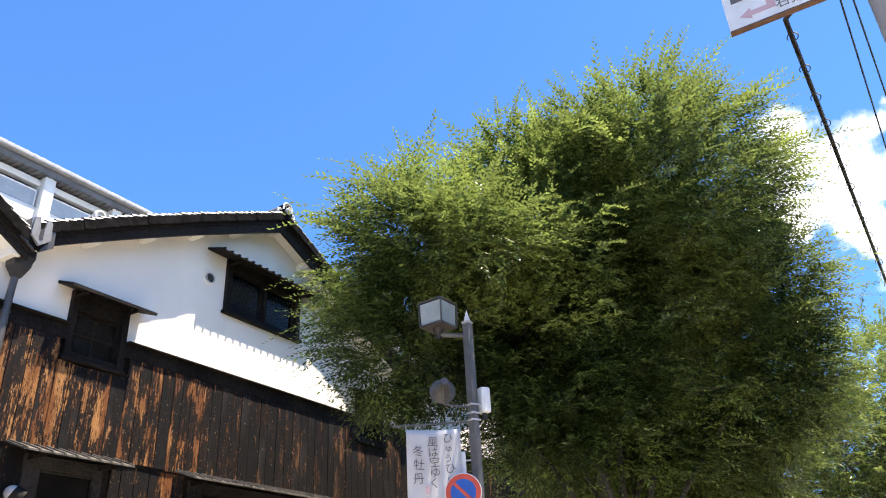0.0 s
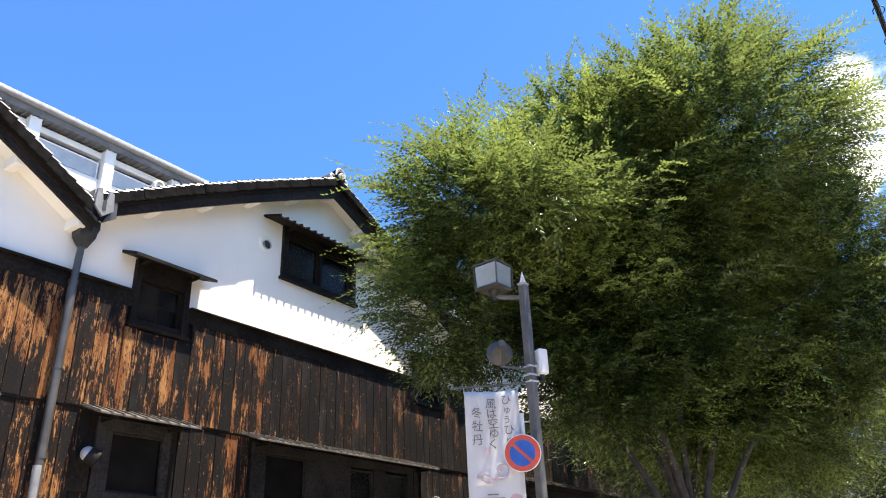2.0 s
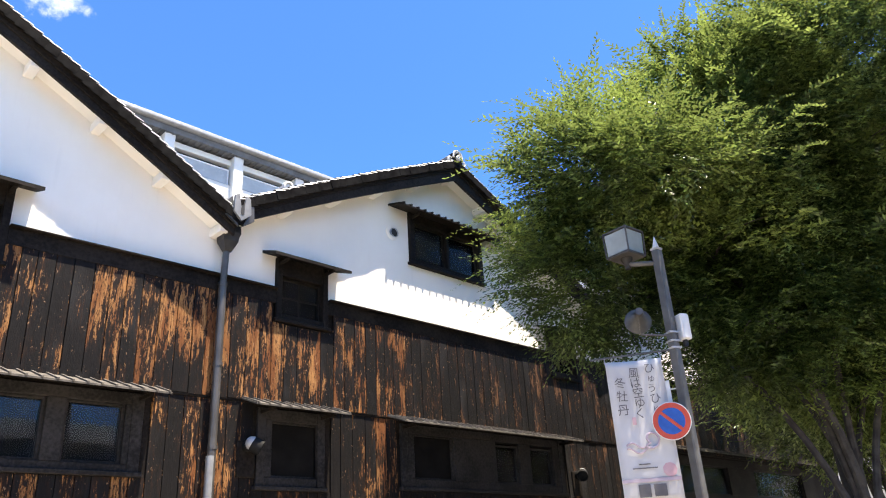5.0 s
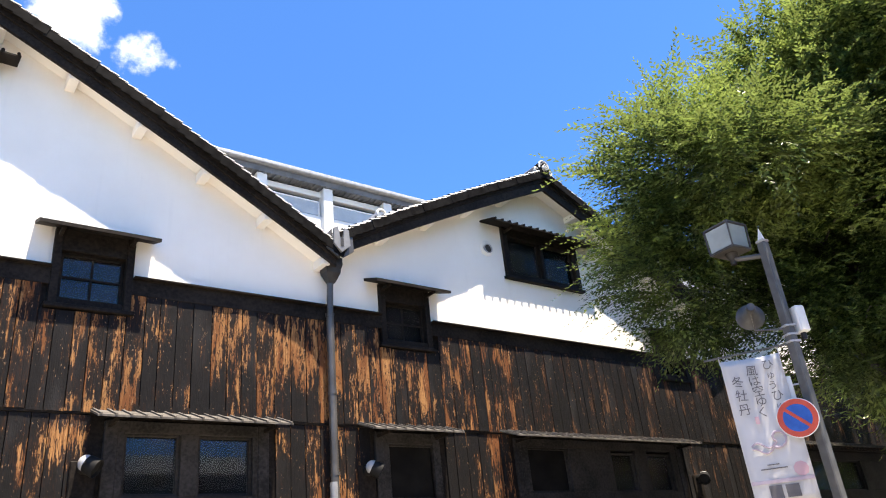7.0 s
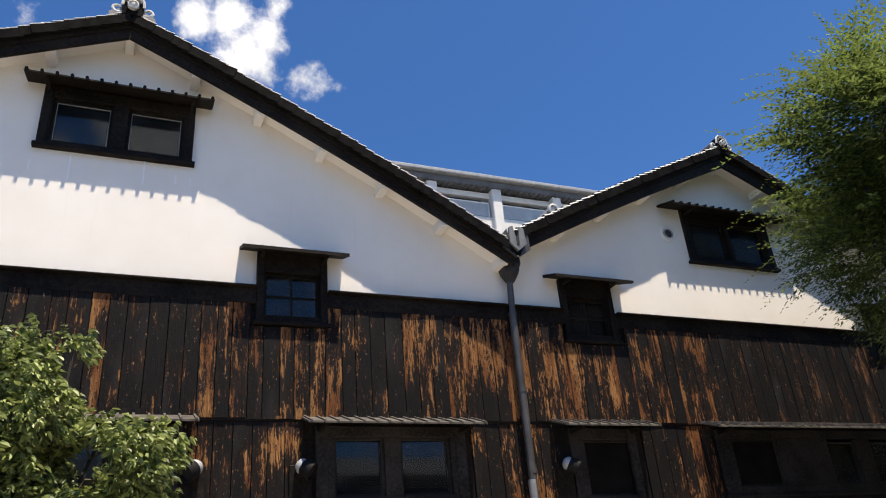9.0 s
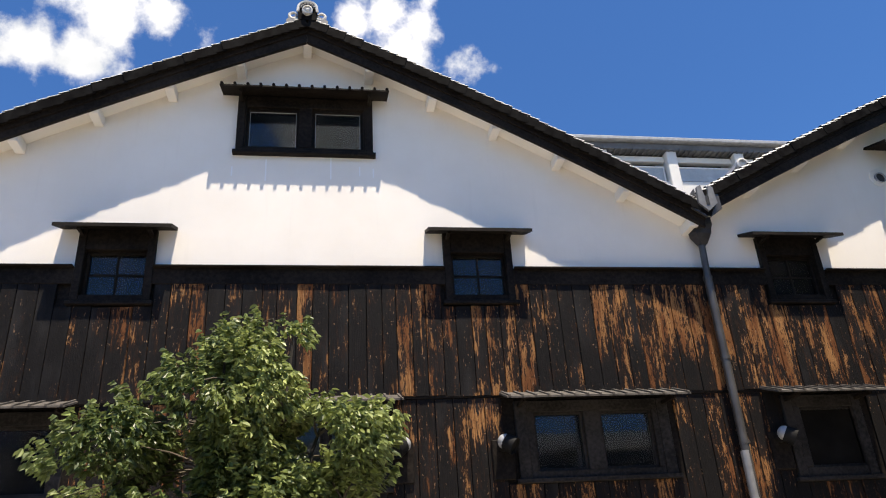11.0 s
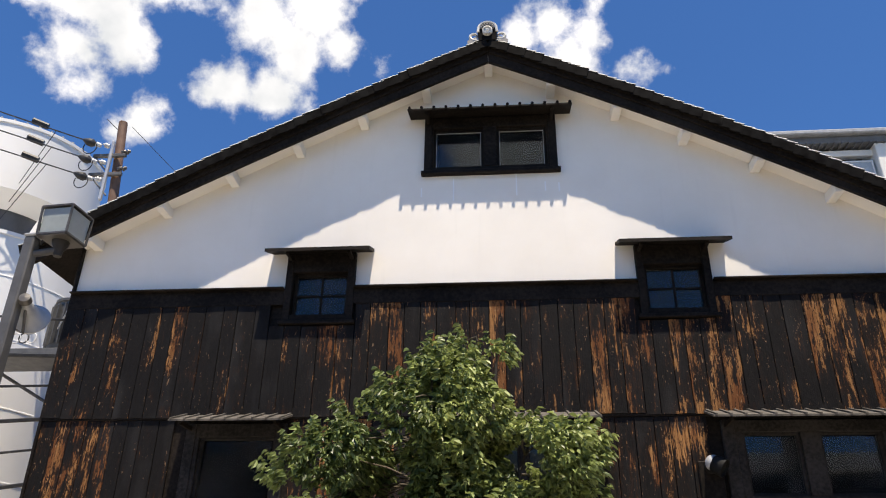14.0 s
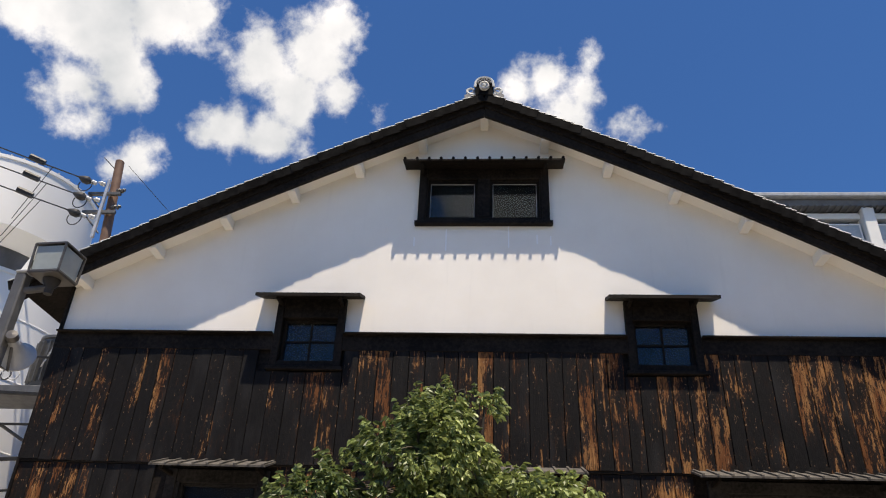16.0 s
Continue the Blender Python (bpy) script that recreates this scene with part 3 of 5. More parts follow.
def window(house, x0, x1, z0, z1, panes, bars=(0, 0), hood=None, frame=0.07, front=-0.05, label="", glass_top=None, sill=True, pane_y=0.05, rim=False, blind=(), glass=None):
    """A framed window in its opening. panes: spans (x0, x1, z0, z1) of glass. hood: (x0, x1, z, out, rise, ribs)."""
    w = hang(tagged(new("window"), label or "black-framed window with dark glass under a small hood"), house, Matrix.Translation(((x0 + x1) / 2, 0, z0)))
    w.empty_display_size = 0.1
    wood = FRAME if hood and hood[6] == "grey" else DARK
    part("jamb", Geo().box(x0, x0 + frame, front, 0.14, z0, z1, 0.006), wood, w)
    part("jamb", Geo().box(x1 - frame, x1, front, 0.14, z0, z1, 0.006), wood, w)
    top = max(p[3] for p in panes)
    part("head", Geo().box(x0 + frame, x1 - frame, front + 0.012, 0.14, top + 0.03, z1, 0.006), wood, w)
    if sill:
        part("sill", Geo().box(x0 - 0.035, x1 + 0.035, front - 0.03, 0.14, z0 - 0.045, z0 + 0.005, 0.006), wood, w)
    # the fixed parts between and below the panes
    low = min(p[2] for p in panes)
    part("bottom_rail", Geo().box(x0 + frame, x1 - frame, front + 0.015, 0.14, z0 + 0.005, low - 0.03, 0.005), wood, w)
    order = sorted(panes)
    edges = [x0 + frame] + [e for p in order for e in (p[0] - 0.035, p[1] + 0.035)] + [x1 - frame]
    for a, b in zip(edges[::2], edges[1::2]):
        if b - a > 0.015:
            part("mullion", Geo().box(a, b, front + 0.01, 0.13, low - 0.03, top + 0.03, 0.005), wood, w)
    for number, (p0, p1, q0, q1) in enumerate(order):
        s = Geo()
        for box in ((p0 - 0.035, p0, q0 - 0.03, q1 + 0.03), (p1, p1 + 0.035, q0 - 0.03, q1 + 0.03), (p0, p1, q0 - 0.03, q0), (p0, p1, q1, q1 + 0.03)):
            s.box(box[0], box[1], pane_y - 0.045, pane_y + 0.03, box[2], box[3], 0.003)
        for i in range(bars[0]):
            x = p0 + (p1 - p0) * (i + 1) / (bars[0] + 1)
            s.box(x - 0.011, x + 0.011, pane_y - 0.02, pane_y + 0.012, q0, q1)
        for i in range(bars[1]):
            z = q0 + (q1 - q0) * (i + 1) / (bars[1] + 1)
            s.box(p0, p1, pane_y - 0.019, pane_y + 0.011, z - 0.011, z + 0.011)
        part("sash", s, wood, w)
        if rim:
            s = Geo()
            for a, b, c, d in ((p0, p0 + 0.008, q0, q1), (p1 - 0.008, p1, q0, q1), (p0, p1, q0, q0 + 0.008), (p0, p1, q1 - 0.008, q1)):
                s.box(a, b, pane_y - 0.012, pane_y - 0.002, c, d)
            part("putty_line", s, GREY_METAL, w, "thin pale putty line round the glass")
        if number in blind:
            part("shutter_board", Geo().box(p0 - 0.03, p1 + 0.03, pane_y - 0.02, pane_y + 0.02, q0 - 0.025, q1 + 0.025), SHUTTER, w, "dull dark board behind the frame")
            continue
        pn = part("pane", Geo().box(p0 + 0.001, p1 - 0.001, pane_y, pane_y + 0.005, q0 + 0.001, q1 - 0.001), glass or GLASS, w)
        pn.visible_shadow = False
    if hood:
        hx0, hx1, hz, out_, rise, ribs, kind = hood
        part("hood", hood_geo(hx0, hx1, hz, out_, rise, 0.045 if kind == "board" else 0.022, ribs, 0.03 if kind == "tile" else 0.016), DARK if kind != "grey" else HOOD, w,
             "thin dark board hood" if kind == "board" else ("small dark tiled hood" if kind == "tile" else "weathered grey batten hood"))
        n = max(2, round((hx1 - hx0) / ribs)) if ribs else -1
        for i in range(n + 1):
            x = hx0 + 0.03 + (hx1 - hx0 - 0.06) * i / n
            tip = 0.03 if kind == "tile" else 0.012
            k = rise / out_
            g_ = Geo()
            if kind == "tile":
                g_.tube([(x, -out_ - tip, hz + 0.006 - k * tip), (x, 0.0, hz + rise + 0.006)], 0.021, 8)
            else:
                g_.hull([(x + dx, y, z) for dx in (-0.012, 0.012) for y, z in ((-out_ - tip, hz - k * tip - 0.002), (0.0, hz + rise), (0.0, hz + rise + 0.02), (-out_ - tip, hz - k * tip + 0.018))],
                        [(0, 1, 2, 3), (4, 5, 6, 7), (0, 1, 5, 4), (1, 2, 6, 5), (2, 3, 7, 6), (3, 0, 4, 7)])
            part("tile_roll" if kind == "tile" else "hood_batten", g_, DARK if kind == "tile" else HOOD, w, smooth=kind == "tile")
        if kind == "grey":
            part("hood_edge", Geo().box(hx0, hx1, -0.05, -0.026, hz + rise - 0.02, hz + rise + 0.05, 0.004), DARK, w)
        for x in (x0 + 0.05, x1 - 0.05):
            part("hood_arm", Geo().box(x - 0.02, x + 0.02, -out_ * 0.8, 0.0, hz - 0.075 + rise * 0.2, hz - 0.03 + rise * 0.2, 0.004), DARK, w)
    return w


def onigawara(house, x, z, y, s=1.0):
    """The end tile of the ridge: an arched plate with a round boss and a scroll on each side."""
    top = hang(tagged(new("ridge_ornament"), "grey clay ridge-end ornament with scrolls"), house, Matrix.Translation((x, y, z)))
    top.empty_display_size = 0.1
    arch = [(x - 0.15 * s, z - 0.04), (x + 0.15 * s, z - 0.04), (x + 0.16 * s, z + 0.12 * s)]
    arch += [(x + 0.15 * s * math.cos(a), z + 0.2 * s + 0.14 * s * math.sin(a)) for a in [math.pi * i / 10 for i in range(11)]] + [(x - 0.16 * s, z + 0.12 * s)]
    part("plate", Geo().prism(arch, y - 0.02, y + 0.12), VERGE, top)
    rimp = [(px, y - 0.02, pz) for px, pz in arch[2:]]
    part("rim", Geo().tube(rimp, 0.024 * s, 6), TILE_PALE, top, "pale weathered rim", smooth=True)
    m = Matrix.Translation((x, y - 0.02, z + 0.12 * s)) @ pose(0, 0, 0, 90, 0, 0)
    part("boss", Geo().lathe([(0.085 * s, -0.02), (0.085 * s, 0.05), (0.068 * s, 0.055), (0.064 * s, 0.035), (0.03 * s, 0.035), (0.025 * s, 0.055), (0.0, 0.06)], m, 18), TILE_PALE, top, smooth=True)
    for i in range(7):
        a = math.pi * (0.12 + 0.76 * i / 6)
        q = (x + 0.112 * s * math.cos(a), z + 0.17 * s + 0.105 * s * math.sin(a))
        part("bead", Geo().lathe([(0.022 * s, -0.01), (0.018 * s, 0.02), (0.0, 0.028)], Matrix.Translation((q[0], y - 0.02, q[1])) @ pose(0, 0, 0, 90), 8), TILE, top, smooth=True)
    for side in (-1, 1):
        curl = []
        for i in range(18):
            u = i / 17
            a = -0.4 * math.pi + u * 1.75 * math.pi
            r = (0.115 - 0.075 * u) * s
            curl.append((x + side * (0.215 * s + r * math.cos(a - 0.5 * math.pi) * 1.0), y + 0.02, z + 0.075 * s + r * math.sin(a - 0.5 * math.pi) * 0.9))
        part("scroll", Geo().tube(curl, [0.034 * s - 0.014 * s * i / 17 for i in range(18)], 7), TILE_PALE, top, "pale curling scroll", smooth=True)
        foot = [(x + side * 0.12 * s, z - 0.06), (x + side * 0.33 * s, z - 0.13), (x + side * 0.34 * s, z - 0.03), (x + side * 0.14 * s, z + 0.08 * s)]
        part("foot", Geo().prism(foot, y + 0.0, y + 0.1), TILE, top)
    return top


def brewery(name, xc, xl, xr, apex, slope, windows, low_windows, label, ext_l=0.0, ext_r=0.0, deep=15.0, pieces=True, seed=1, board=0.345, crest=(-0.01, 0.84)):
    """A gabled sake store: boards below, plaster above, tiled roof. The wall runs from xl to xr, the roof ext_l and ext_r past it."""
    rnd = random.Random(seed)
    b = thing(name, label, "building", ((xl + xr) / 2, 0, 0))
    hl, hr = xc - xl + ext_l, xr - xc + ext_r
    under = lambda x: apex - 0.20 - fall(slope, x - xc)  # noqa: E731
    holes_up = [w for w in windows]
    wall = part("plaster_wall", gable_wall(xl, xr, LINE, under, holes_up, cut=[xc + i * 0.55 for i in range(-9, 10)]), PLASTER, b, "white lime plaster gable wall")
    base = part("boarded_wall", gable_wall(xl, xr, 0.0, lambda x: LINE, holes_up + low_windows, 0.0, 0.2), DARK, b, "wall of charred cedar boards worn to orange")
    ledges("plaster_ledge", b, xl, xr, windows, -0.135, 0.0, LINE - 0.014, LINE + 0.006, "thin dark drip board")
    ledges("fascia_board", b, xl, xr, windows, -0.062, -0.0535, LINE - 0.215, LINE - 0.0145, "black board band below the plaster")
    part("side_wall", Geo().box(xl, xl + 0.15, 0.22, deep, 0, under(xl) - 0.01), DARK, b)
    part("side_wall", Geo().box(xr - 0.15, xr, 0.22, deep, 0, under(xr) - 0.01), DARK, b)
    part("back_wall", gable_wall(xl, xr, 0.0, under, [], deep, deep + 0.2, cut=[xc + i * 0.55 for i in range(-9, 10)]), PLASTER, b)
    # roof: tiles, deck, bargeboards, soffit, purlin ends
    roof = part("roof", roof_sheet(xc, hl, hr, apex - 0.02, slope, -0.2, deep + 0.4), TILE, b, "grey smoked pantile roof")
    for side, half in ((-1, hl), (1, hr)):
        part("roof_deck", roof_band(xc, side, half, apex, slope, 0.08, 0.125, -0.44, deep + 0.35), DARK, b)
        part("bargeboard", roof_band(xc, side, half - 0.02, apex, slope, 0.126, board, BOARD_Y, BOARD_Y + 0.05, 0.002, taper=0.055), BARGE, b, "deep black bargeboard")
        part("batten", roof_band(xc, side, half - 0.02, apex, slope, 0.127, 0.20, BOARD_Y - 0.03, BOARD_Y - 0.002, 0.002), BARGE, b)
        part("soffit", roof_band(xc, side, half - (ext_l if side < 0 else ext_r) - 0.02, apex, slope, 0.19, 0.215, BOARD_Y + 0.052, -0.001), PLASTER, b, "white plastered verge soffit")
    n = int(max(hl, hr) / 0.86) + 1
    for i in range(-n, n + 1):
        x = xc + i * (0.877 if i < 0 else 0.856)
        if x < xl + 0.1 or x > xr - 0.1:
            continue
        z = apex - 0.225 - fall(slope, x - xc) + 0.03 * abs(x - xc) / hr
        part("purlin_end", Geo().box(x - 0.06, x + 0.06, BOARD_Y + 0.054, 0.0, z - 0.115 - 0.02 * (i != 0), z - 0.0, 0.008), PLASTER, b, "white plastered purlin end")
    ang = math.atan(slope[0] + slope[1] * 2.5)
    if pieces:
        for side, half in ((-1, hl), (1, hr)):
            n = int(half / math.cos(ang) / TILE_STEP)
            for i in range(n + 1):
                d = (i * TILE_STEP + 0.02) * math.cos(ang)
                x, z = xc + side * d, apex - fall(slope, side * d) - 0.045
                tilt = math.atan(slope[0] + 2 * slope[1] * d) - 0.16 + rnd.uniform(-0.012, 0.012)
                m = Matrix.Translation((x, rnd.uniform(-0.006, 0.006), z + rnd.uniform(-0.004, 0.004))) @ Matrix.Rotation(side * tilt, 4, "Y")
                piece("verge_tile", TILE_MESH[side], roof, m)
    ridge = Geo()
    for lay in range(3):
        ridge.box(xc - 0.13 + lay * 0.02, xc + 0.13 - lay * 0.02, -0.38, deep + 0.3, apex - 0.06 + lay * 0.05, apex - 0.015 + lay * 0.05, 0.008)
    ridge.tube([(xc, -0.4, apex + 0.12), (xc, deep + 0.3, apex + 0.12)], 0.075, 10)
    part("ridge", ridge, TILE, b)
    onigawara(b, xc, apex + crest[0], VERGE_Y + 0.02, crest[1])
    # boards, one by one
    if pieces:
        for z0, z1, step in ((SEAM + 0.025, LINE - 0.014, -0.026), (0.12, SEAM - 0.015, 0.0)):
            x = xl
            while x < xr - 0.02:
                wd = min(rnd.choice((0.17, 0.19, 0.2, 0.215, 0.235)), xr - x)
                if xr - x - wd < 0.09:
                    wd = xr - x
                mid = x + wd / 2
                gaps = sorted((h[2] - 0.05, h[3]) for h in holes_up + low_windows if h[0] - wd * 0.3 < mid < h[1] + wd * 0.3 and h[2] < z1)
                lo = z0
                spans = []
                for g0, g1 in gaps:
                    if g0 > lo and g0 < z1:
                        spans.append((lo, g0))
                    if g1 > lo:
                        lo = max(lo, g1)
                if lo < z1:
                    spans.append((lo, z1))
                for s0, s1 in spans:
                    if s1 - s0 > 0.05:
                        m = Matrix.Translation((mid, step - rnd.uniform(0.0, 0.007), s0 - (rnd.uniform(0, 0.02) if s0 == z0 and z0 > 1 else 0)))
                        m = m @ Matrix.Rotation(rnd.uniform(-0.018, 0.018), 4, "Z") @ Matrix.Diagonal((wd - 0.004, 1, s1 - s0, 1))
                        piece("plank", PLANK, base, m)
                x += wd
    part("seam_batten", seam_batten(xl, xr, low_windows), DARK, b)
    return b


def ledges(name, house, xl, xr, windows, y0, y1, z0, z1, label):
    """Boards along the foot of the plaster, broken where a window crosses them."""
    x = xl
    for w in sorted(q for q in windows if q[2] < LINE < q[3]) + [(xr, xr)]:
        part(name, Geo().box(x, w[0], y0, y1, z0, z1, 0.004), DARK, house, label)
        x = w[1]


def seam_batten(xl, xr, low):
    e = Geo()
    x = xl
    for w in sorted(low):
        if w[3] > SEAM - 0.05:
            e.box(x, w[0], -0.042, 0.0, SEAM - 0.01, SEAM + 0.022, 0.004)
            x = w[1]
    return e.box(x, xr, -0.042, 0.0, SEAM - 0.01, SEAM + 0.022, 0.004)


# spans of the openings: x0, x1, z0, z1
W_A, W_B = (-2.63, -1.74, 4.86, 5.80), (1.77, 2.66, 4.86, 5.80)
W_1 = (-0.90, 0.90, 6.98, 7.86)
LOW_1 = [(-3.62, -2.42, 2.40, 3.60), (-0.42, 1.02, 2.66, 3.60), (2.50, 4.40, 2.70, 3.60)]
W_C, W_D = (6.13, 7.02, 4.86, 5.80), (12.34, 13.23, 4.86, 5.80)
W_2 = (8.76, 10.60, 6.37, 7.34)
LOW_2 = [(5.92, 6.98, 2.60, 3.60), (8.40, 12.40, 2.66, 3.60)]

main = brewery("brewery_building", 0.0, -5.45, 5.28, 8.92, (0.468, 0.0135, 0.4563, 0.0091), [W_A, W_B, W_1], LOW_1,
               "sake brewery with white plaster gable over charred cedar boards", ext_l=0.5, seed=3)
second = brewery("brewery_building", 9.68, 5.282, 14.08, 8.505, (0.455, 0.0105), [W_C, W_D, W_2], LOW_2,
                 "lower sake brewery gable in white plaster and charred boards", seed=5, board=0.378, crest=(-0.06, 0.74))
third = brewery("brewery_building", 18.5, 14.082, 26.5, 8.40, (0.455, 0.0105), [], [(15.2, 25.0, 2.6, 3.6)],
                "farther sake brewery building behind the street tree", seed=7, pieces=True)

small = "small four-pane window in a black frame under a thin board hood"
for house, (a, b_, c, d) in ((main, W_A), (main, W_B), (second, W_C), (second, W_D)):
    window(house, a, b_, c, d, [(a + 0.13, b_ - 0.12, c + 0.12, c + 0.64)], (1, 1), (a - 0.22, b_ + 0.22, 5.735, 0.36, 0.13, 0, "board"), 0.09, -0.07, small, pane_y=0.07, glass=GLASS if house == main else GLASS_DIM)
window(main, *W_1, [(-0.745, -0.125, 7.085, 7.66), (0.125, 0.735, 7.085, 7.66)], (0, 0), (-1.11, 1.11, 7.80, 0.37, 0.11, 0.165, "tile"), 0.10, -0.06,
       "wide black-framed double window high in the gable", rim=True)
window(second, *W_2, [(8.92, 9.62, 6.48, 7.12), (9.75, 10.46, 6.48, 7.12)], (0, 0), (8.32, 11.0, 7.24, 0.37, 0.11, 0.165, "tile"), 0.10, -0.06,
       "wide black-framed double window with dark panes", glass=GLASS_DIM)
pair = "ground-floor window in a black frame under a grey batten hood"
window(main, *LOW_1[0], [(-3.42, -2.58, 2.75, 3.42)], (0, 0), (-3.68, -2.36, 3.56, 0.45, 0.16, 0.16, "grey"), 0.12, -0.05, pair, glass=GLASS_DIM)
window(main, *LOW_1[1], [(-0.26, 0.24, 2.80, 3.42), (0.38, 0.88, 2.80, 3.42)], (0, 0), (-0.62, 1.16, 3.56, 0.45, 0.16, 0.16, "grey"), 0.10, -0.05, pair)
window(main, *LOW_1[2], [(2.75, 3.30, 2.82, 3.44), (3.57, 4.16, 2.82, 3.44)], (0, 0), (2.33, 4.54, 3.56, 0.45, 0.16, 0.16, "grey"), 0.14, -0.05, pair)
window(second, *LOW_2[0], [(6.17, 6.86, 2.75, 3.42)], (0, 0), (5.65, 7.14, 3.56, 0.45, 0.16, 0.16, "grey"), 0.12, -0.05, "boarded-up ground-floor window under a grey batten hood", blind=(0,))
window(second, *LOW_2[1], [(8.70, 9.50, 2.82, 3.44), (10.58, 11.12, 2.82, 3.40), (11.50, 12.08, 2.82, 3.40)], (0, 0), (8.12, 12.56, 3.56, 0.45, 0.16, 0.16, "grey"), 0.12, -0.05, pair, blind=(0,))
window(third, 15.2, 25.0, 2.6, 3.6, [(16.0, 19.0, 2.8, 3.4), (20.5, 23.5, 2.8, 3.4)], (0, 0), (14.9, 25.6, 3.62, 0.6, 0.2, 0.2, "grey"), 0.12, -0.05, pair)

for x, z0 in ((-0.50, 6.55), (0.34, 6.60), (-0.93, 6.62), (0.72, 6.66), (0.9, 6.64)):
    part("lime_run", Geo().box(x - 0.009, x + 0.009, -0.006, 0.0, z0, z0 + (0.34 if abs(x) < 0.6 else 0.14)), LIME, main, "thin white lime run on the plaster")

# corner board where the long side wall begins
part("corner_board", Geo().box(-5.475, -5.44, -0.05, 0.25, 0.1, 6.0, 0.006), DARK, main)
# eave of the long side
part("side_eave", Geo().prism([(-5.95, 5.86), (-5.45, 6.10), (-5.45, 5.98), (-5.95, 5.74)], -0.3, 15.2), DARK, main)


# ---- gutter between the gables ----
def valley():
    v = thing("downpipe", "steel downpipe with dark hopper below the roof valley", "downpipe", (5.27, -0.15, 0.1))
    z0 = 6.02
    part("valley_box", Geo().prism([(5.16, z0 + 0.06), (5.28, z0 - 0.06), (5.42, z0 + 0.06), (5.40, z0 + 0.30), (5.34, z0 + 0.33), (5.31, z0 + 0.16), (5.26, z0 + 0.16), (5.23, z0 + 0.33), (5.17, z0 + 0.30)], -0.50, -0.46), LEAD, v, "dull lead gutter end with a slot")
    part("gutter", Geo().prism([(5.14, z0 + 0.2), (5.28, z0 + 0.02), (5.42, z0 + 0.2), (5.40, z0 + 0.22), (5.28, z0 + 0.06), (5.16, z0 + 0.22)], -0.455, 15.2), ZINC, v)
    part("slot", Geo().prism([(5.262, z0 + 0.03), (5.308, z0 + 0.03), (5.308, z0 + 0.15), (5.285, z0 + 0.18), (5.262, z0 + 0.15)], -0.507, -0.503), BLACK, v)
    for s in (-1, 1):
        part("flashing", Geo().prism([(5.285 + s * 0.02, z0 - 0.13), (5.285 + s * 0.21, z0 + 0.0), (5.285 + s * 0.20, z0 + 0.22), (5.285 + s * 0.13, z0 + 0.30), (5.285 + s * 0.12, z0 + 0.04)], -0.455, -0.42), PIPE, v, "grey lead flashing")
    hop = Geo()
    rings = [(0.13, z0 - 0.03), (0.135, z0 - 0.14), (0.115, z0 - 0.20), (0.11, z0 - 0.26), (0.048, z0 - 0.40)]
    vv = []
    for r, z in rings:
        vv += [(5.275 - r, -0.15 - r * 0.9, z), (5.275 + r, -0.15 - r * 0.9, z), (5.275 + r, -0.15 + r * 0.8, z), (5.275 - r, -0.15 + r * 0.8, z)]
    ff = [(0, 1, 2, 3), (19, 18, 17, 16)] + [(4 * i + j, 4 * (i + 1) + j, 4 * (i + 1) + (j + 1) % 4, 4 * i + (j + 1) % 4) for i in range(4) for j in range(4)]
    hop.add(vv, ff)
    part("hopper", hop, PIPE_DARK, v, "dark box-shaped rainwater hopper")
    part("upper_pipe", Geo().tube([(5.27, -0.14, z0 - 0.38), (5.25, -0.14, 5.15)], 0.045, 14), PIPE, v, smooth=True)
    part("lower_pipe", Geo().tube([(5.25, -0.14, 5.15), (5.23, -0.14, 0.1)], 0.052, 14), PIPE, v, smooth=True)
    for z in (5.15, 4.06, 3.02, 1.6):
        part("collar", Geo().tube([(5.248, -0.14, z - 0.022), (5.248, -0.14, z + 0.022)], 0.060, 14), PIPE, v, smooth=True)
        part("strap", Geo().box(5.235, 5.265, -0.09, 0.0, z - 0.012, z + 0.012, 0.003), PIPE_DARK, v)
    part("reflective_sleeve", Geo().tube([(5.229, -0.14, 2.92), (5.225, -0.14, 1.7)], 0.056, 14), SLEEVE, v, "pale metal sleeve", smooth=True)


valley()


# ---- vents and cowls on the wall ----
def cowl(x, z, side):
    """A domed cowl on the boards; side (-1, 1): the way its mouth is turned along the wall."""
    c = thing("vent_cowl", "grey domed metal vent cowl on the board wall", "vent", (x, 0, z), group="vent cowls on the boards")
    m = Vector((-side * 0.72, 0.42, 0.5)).to_track_quat("Z", "Y").to_matrix().to_4x4()
    m.translation = (x, -0.20, z)
    prof = [(0.088 * math.cos(a), 0.088 * math.sin(a)) for a in [math.pi / 2 * i / 7 for i in range(8)]]
    dome = Geo().lathe([(0.088, -0.03)] + prof, m, 22)
    dome.f = [f for f in dome.f if len(f) == 4]
    part("dome", dome, GREY_METAL, c, "pale grey domed hood", smooth=True)
    part("lip", Geo().lathe([(0.089, -0.0), (0.097, -0.02), (0.105, -0.13), (0.099, -0.13), (0.085, -0.01)], m, 22), COWL_BLACK, c, "dark flared sleeve", smooth=True)
    part("throat", Geo().lathe([(0.098, -0.10), (0.084, -0.02), (0.0, 0.02)], m, 22), COWL_BLACK, c, "dark opening")
    part("duct", Geo().tube([(x, -0.16, z - 0.02), (x, 0.0, z - 0.02)], 0.07, 14), COWL_BLACK, c, smooth=True)
    part("wall_plate", Geo().box(x - 0.13, x + 0.13, -0.06, -0.03, z - 0.40, z + 0.05, 0.01), DARK, c)
    return c


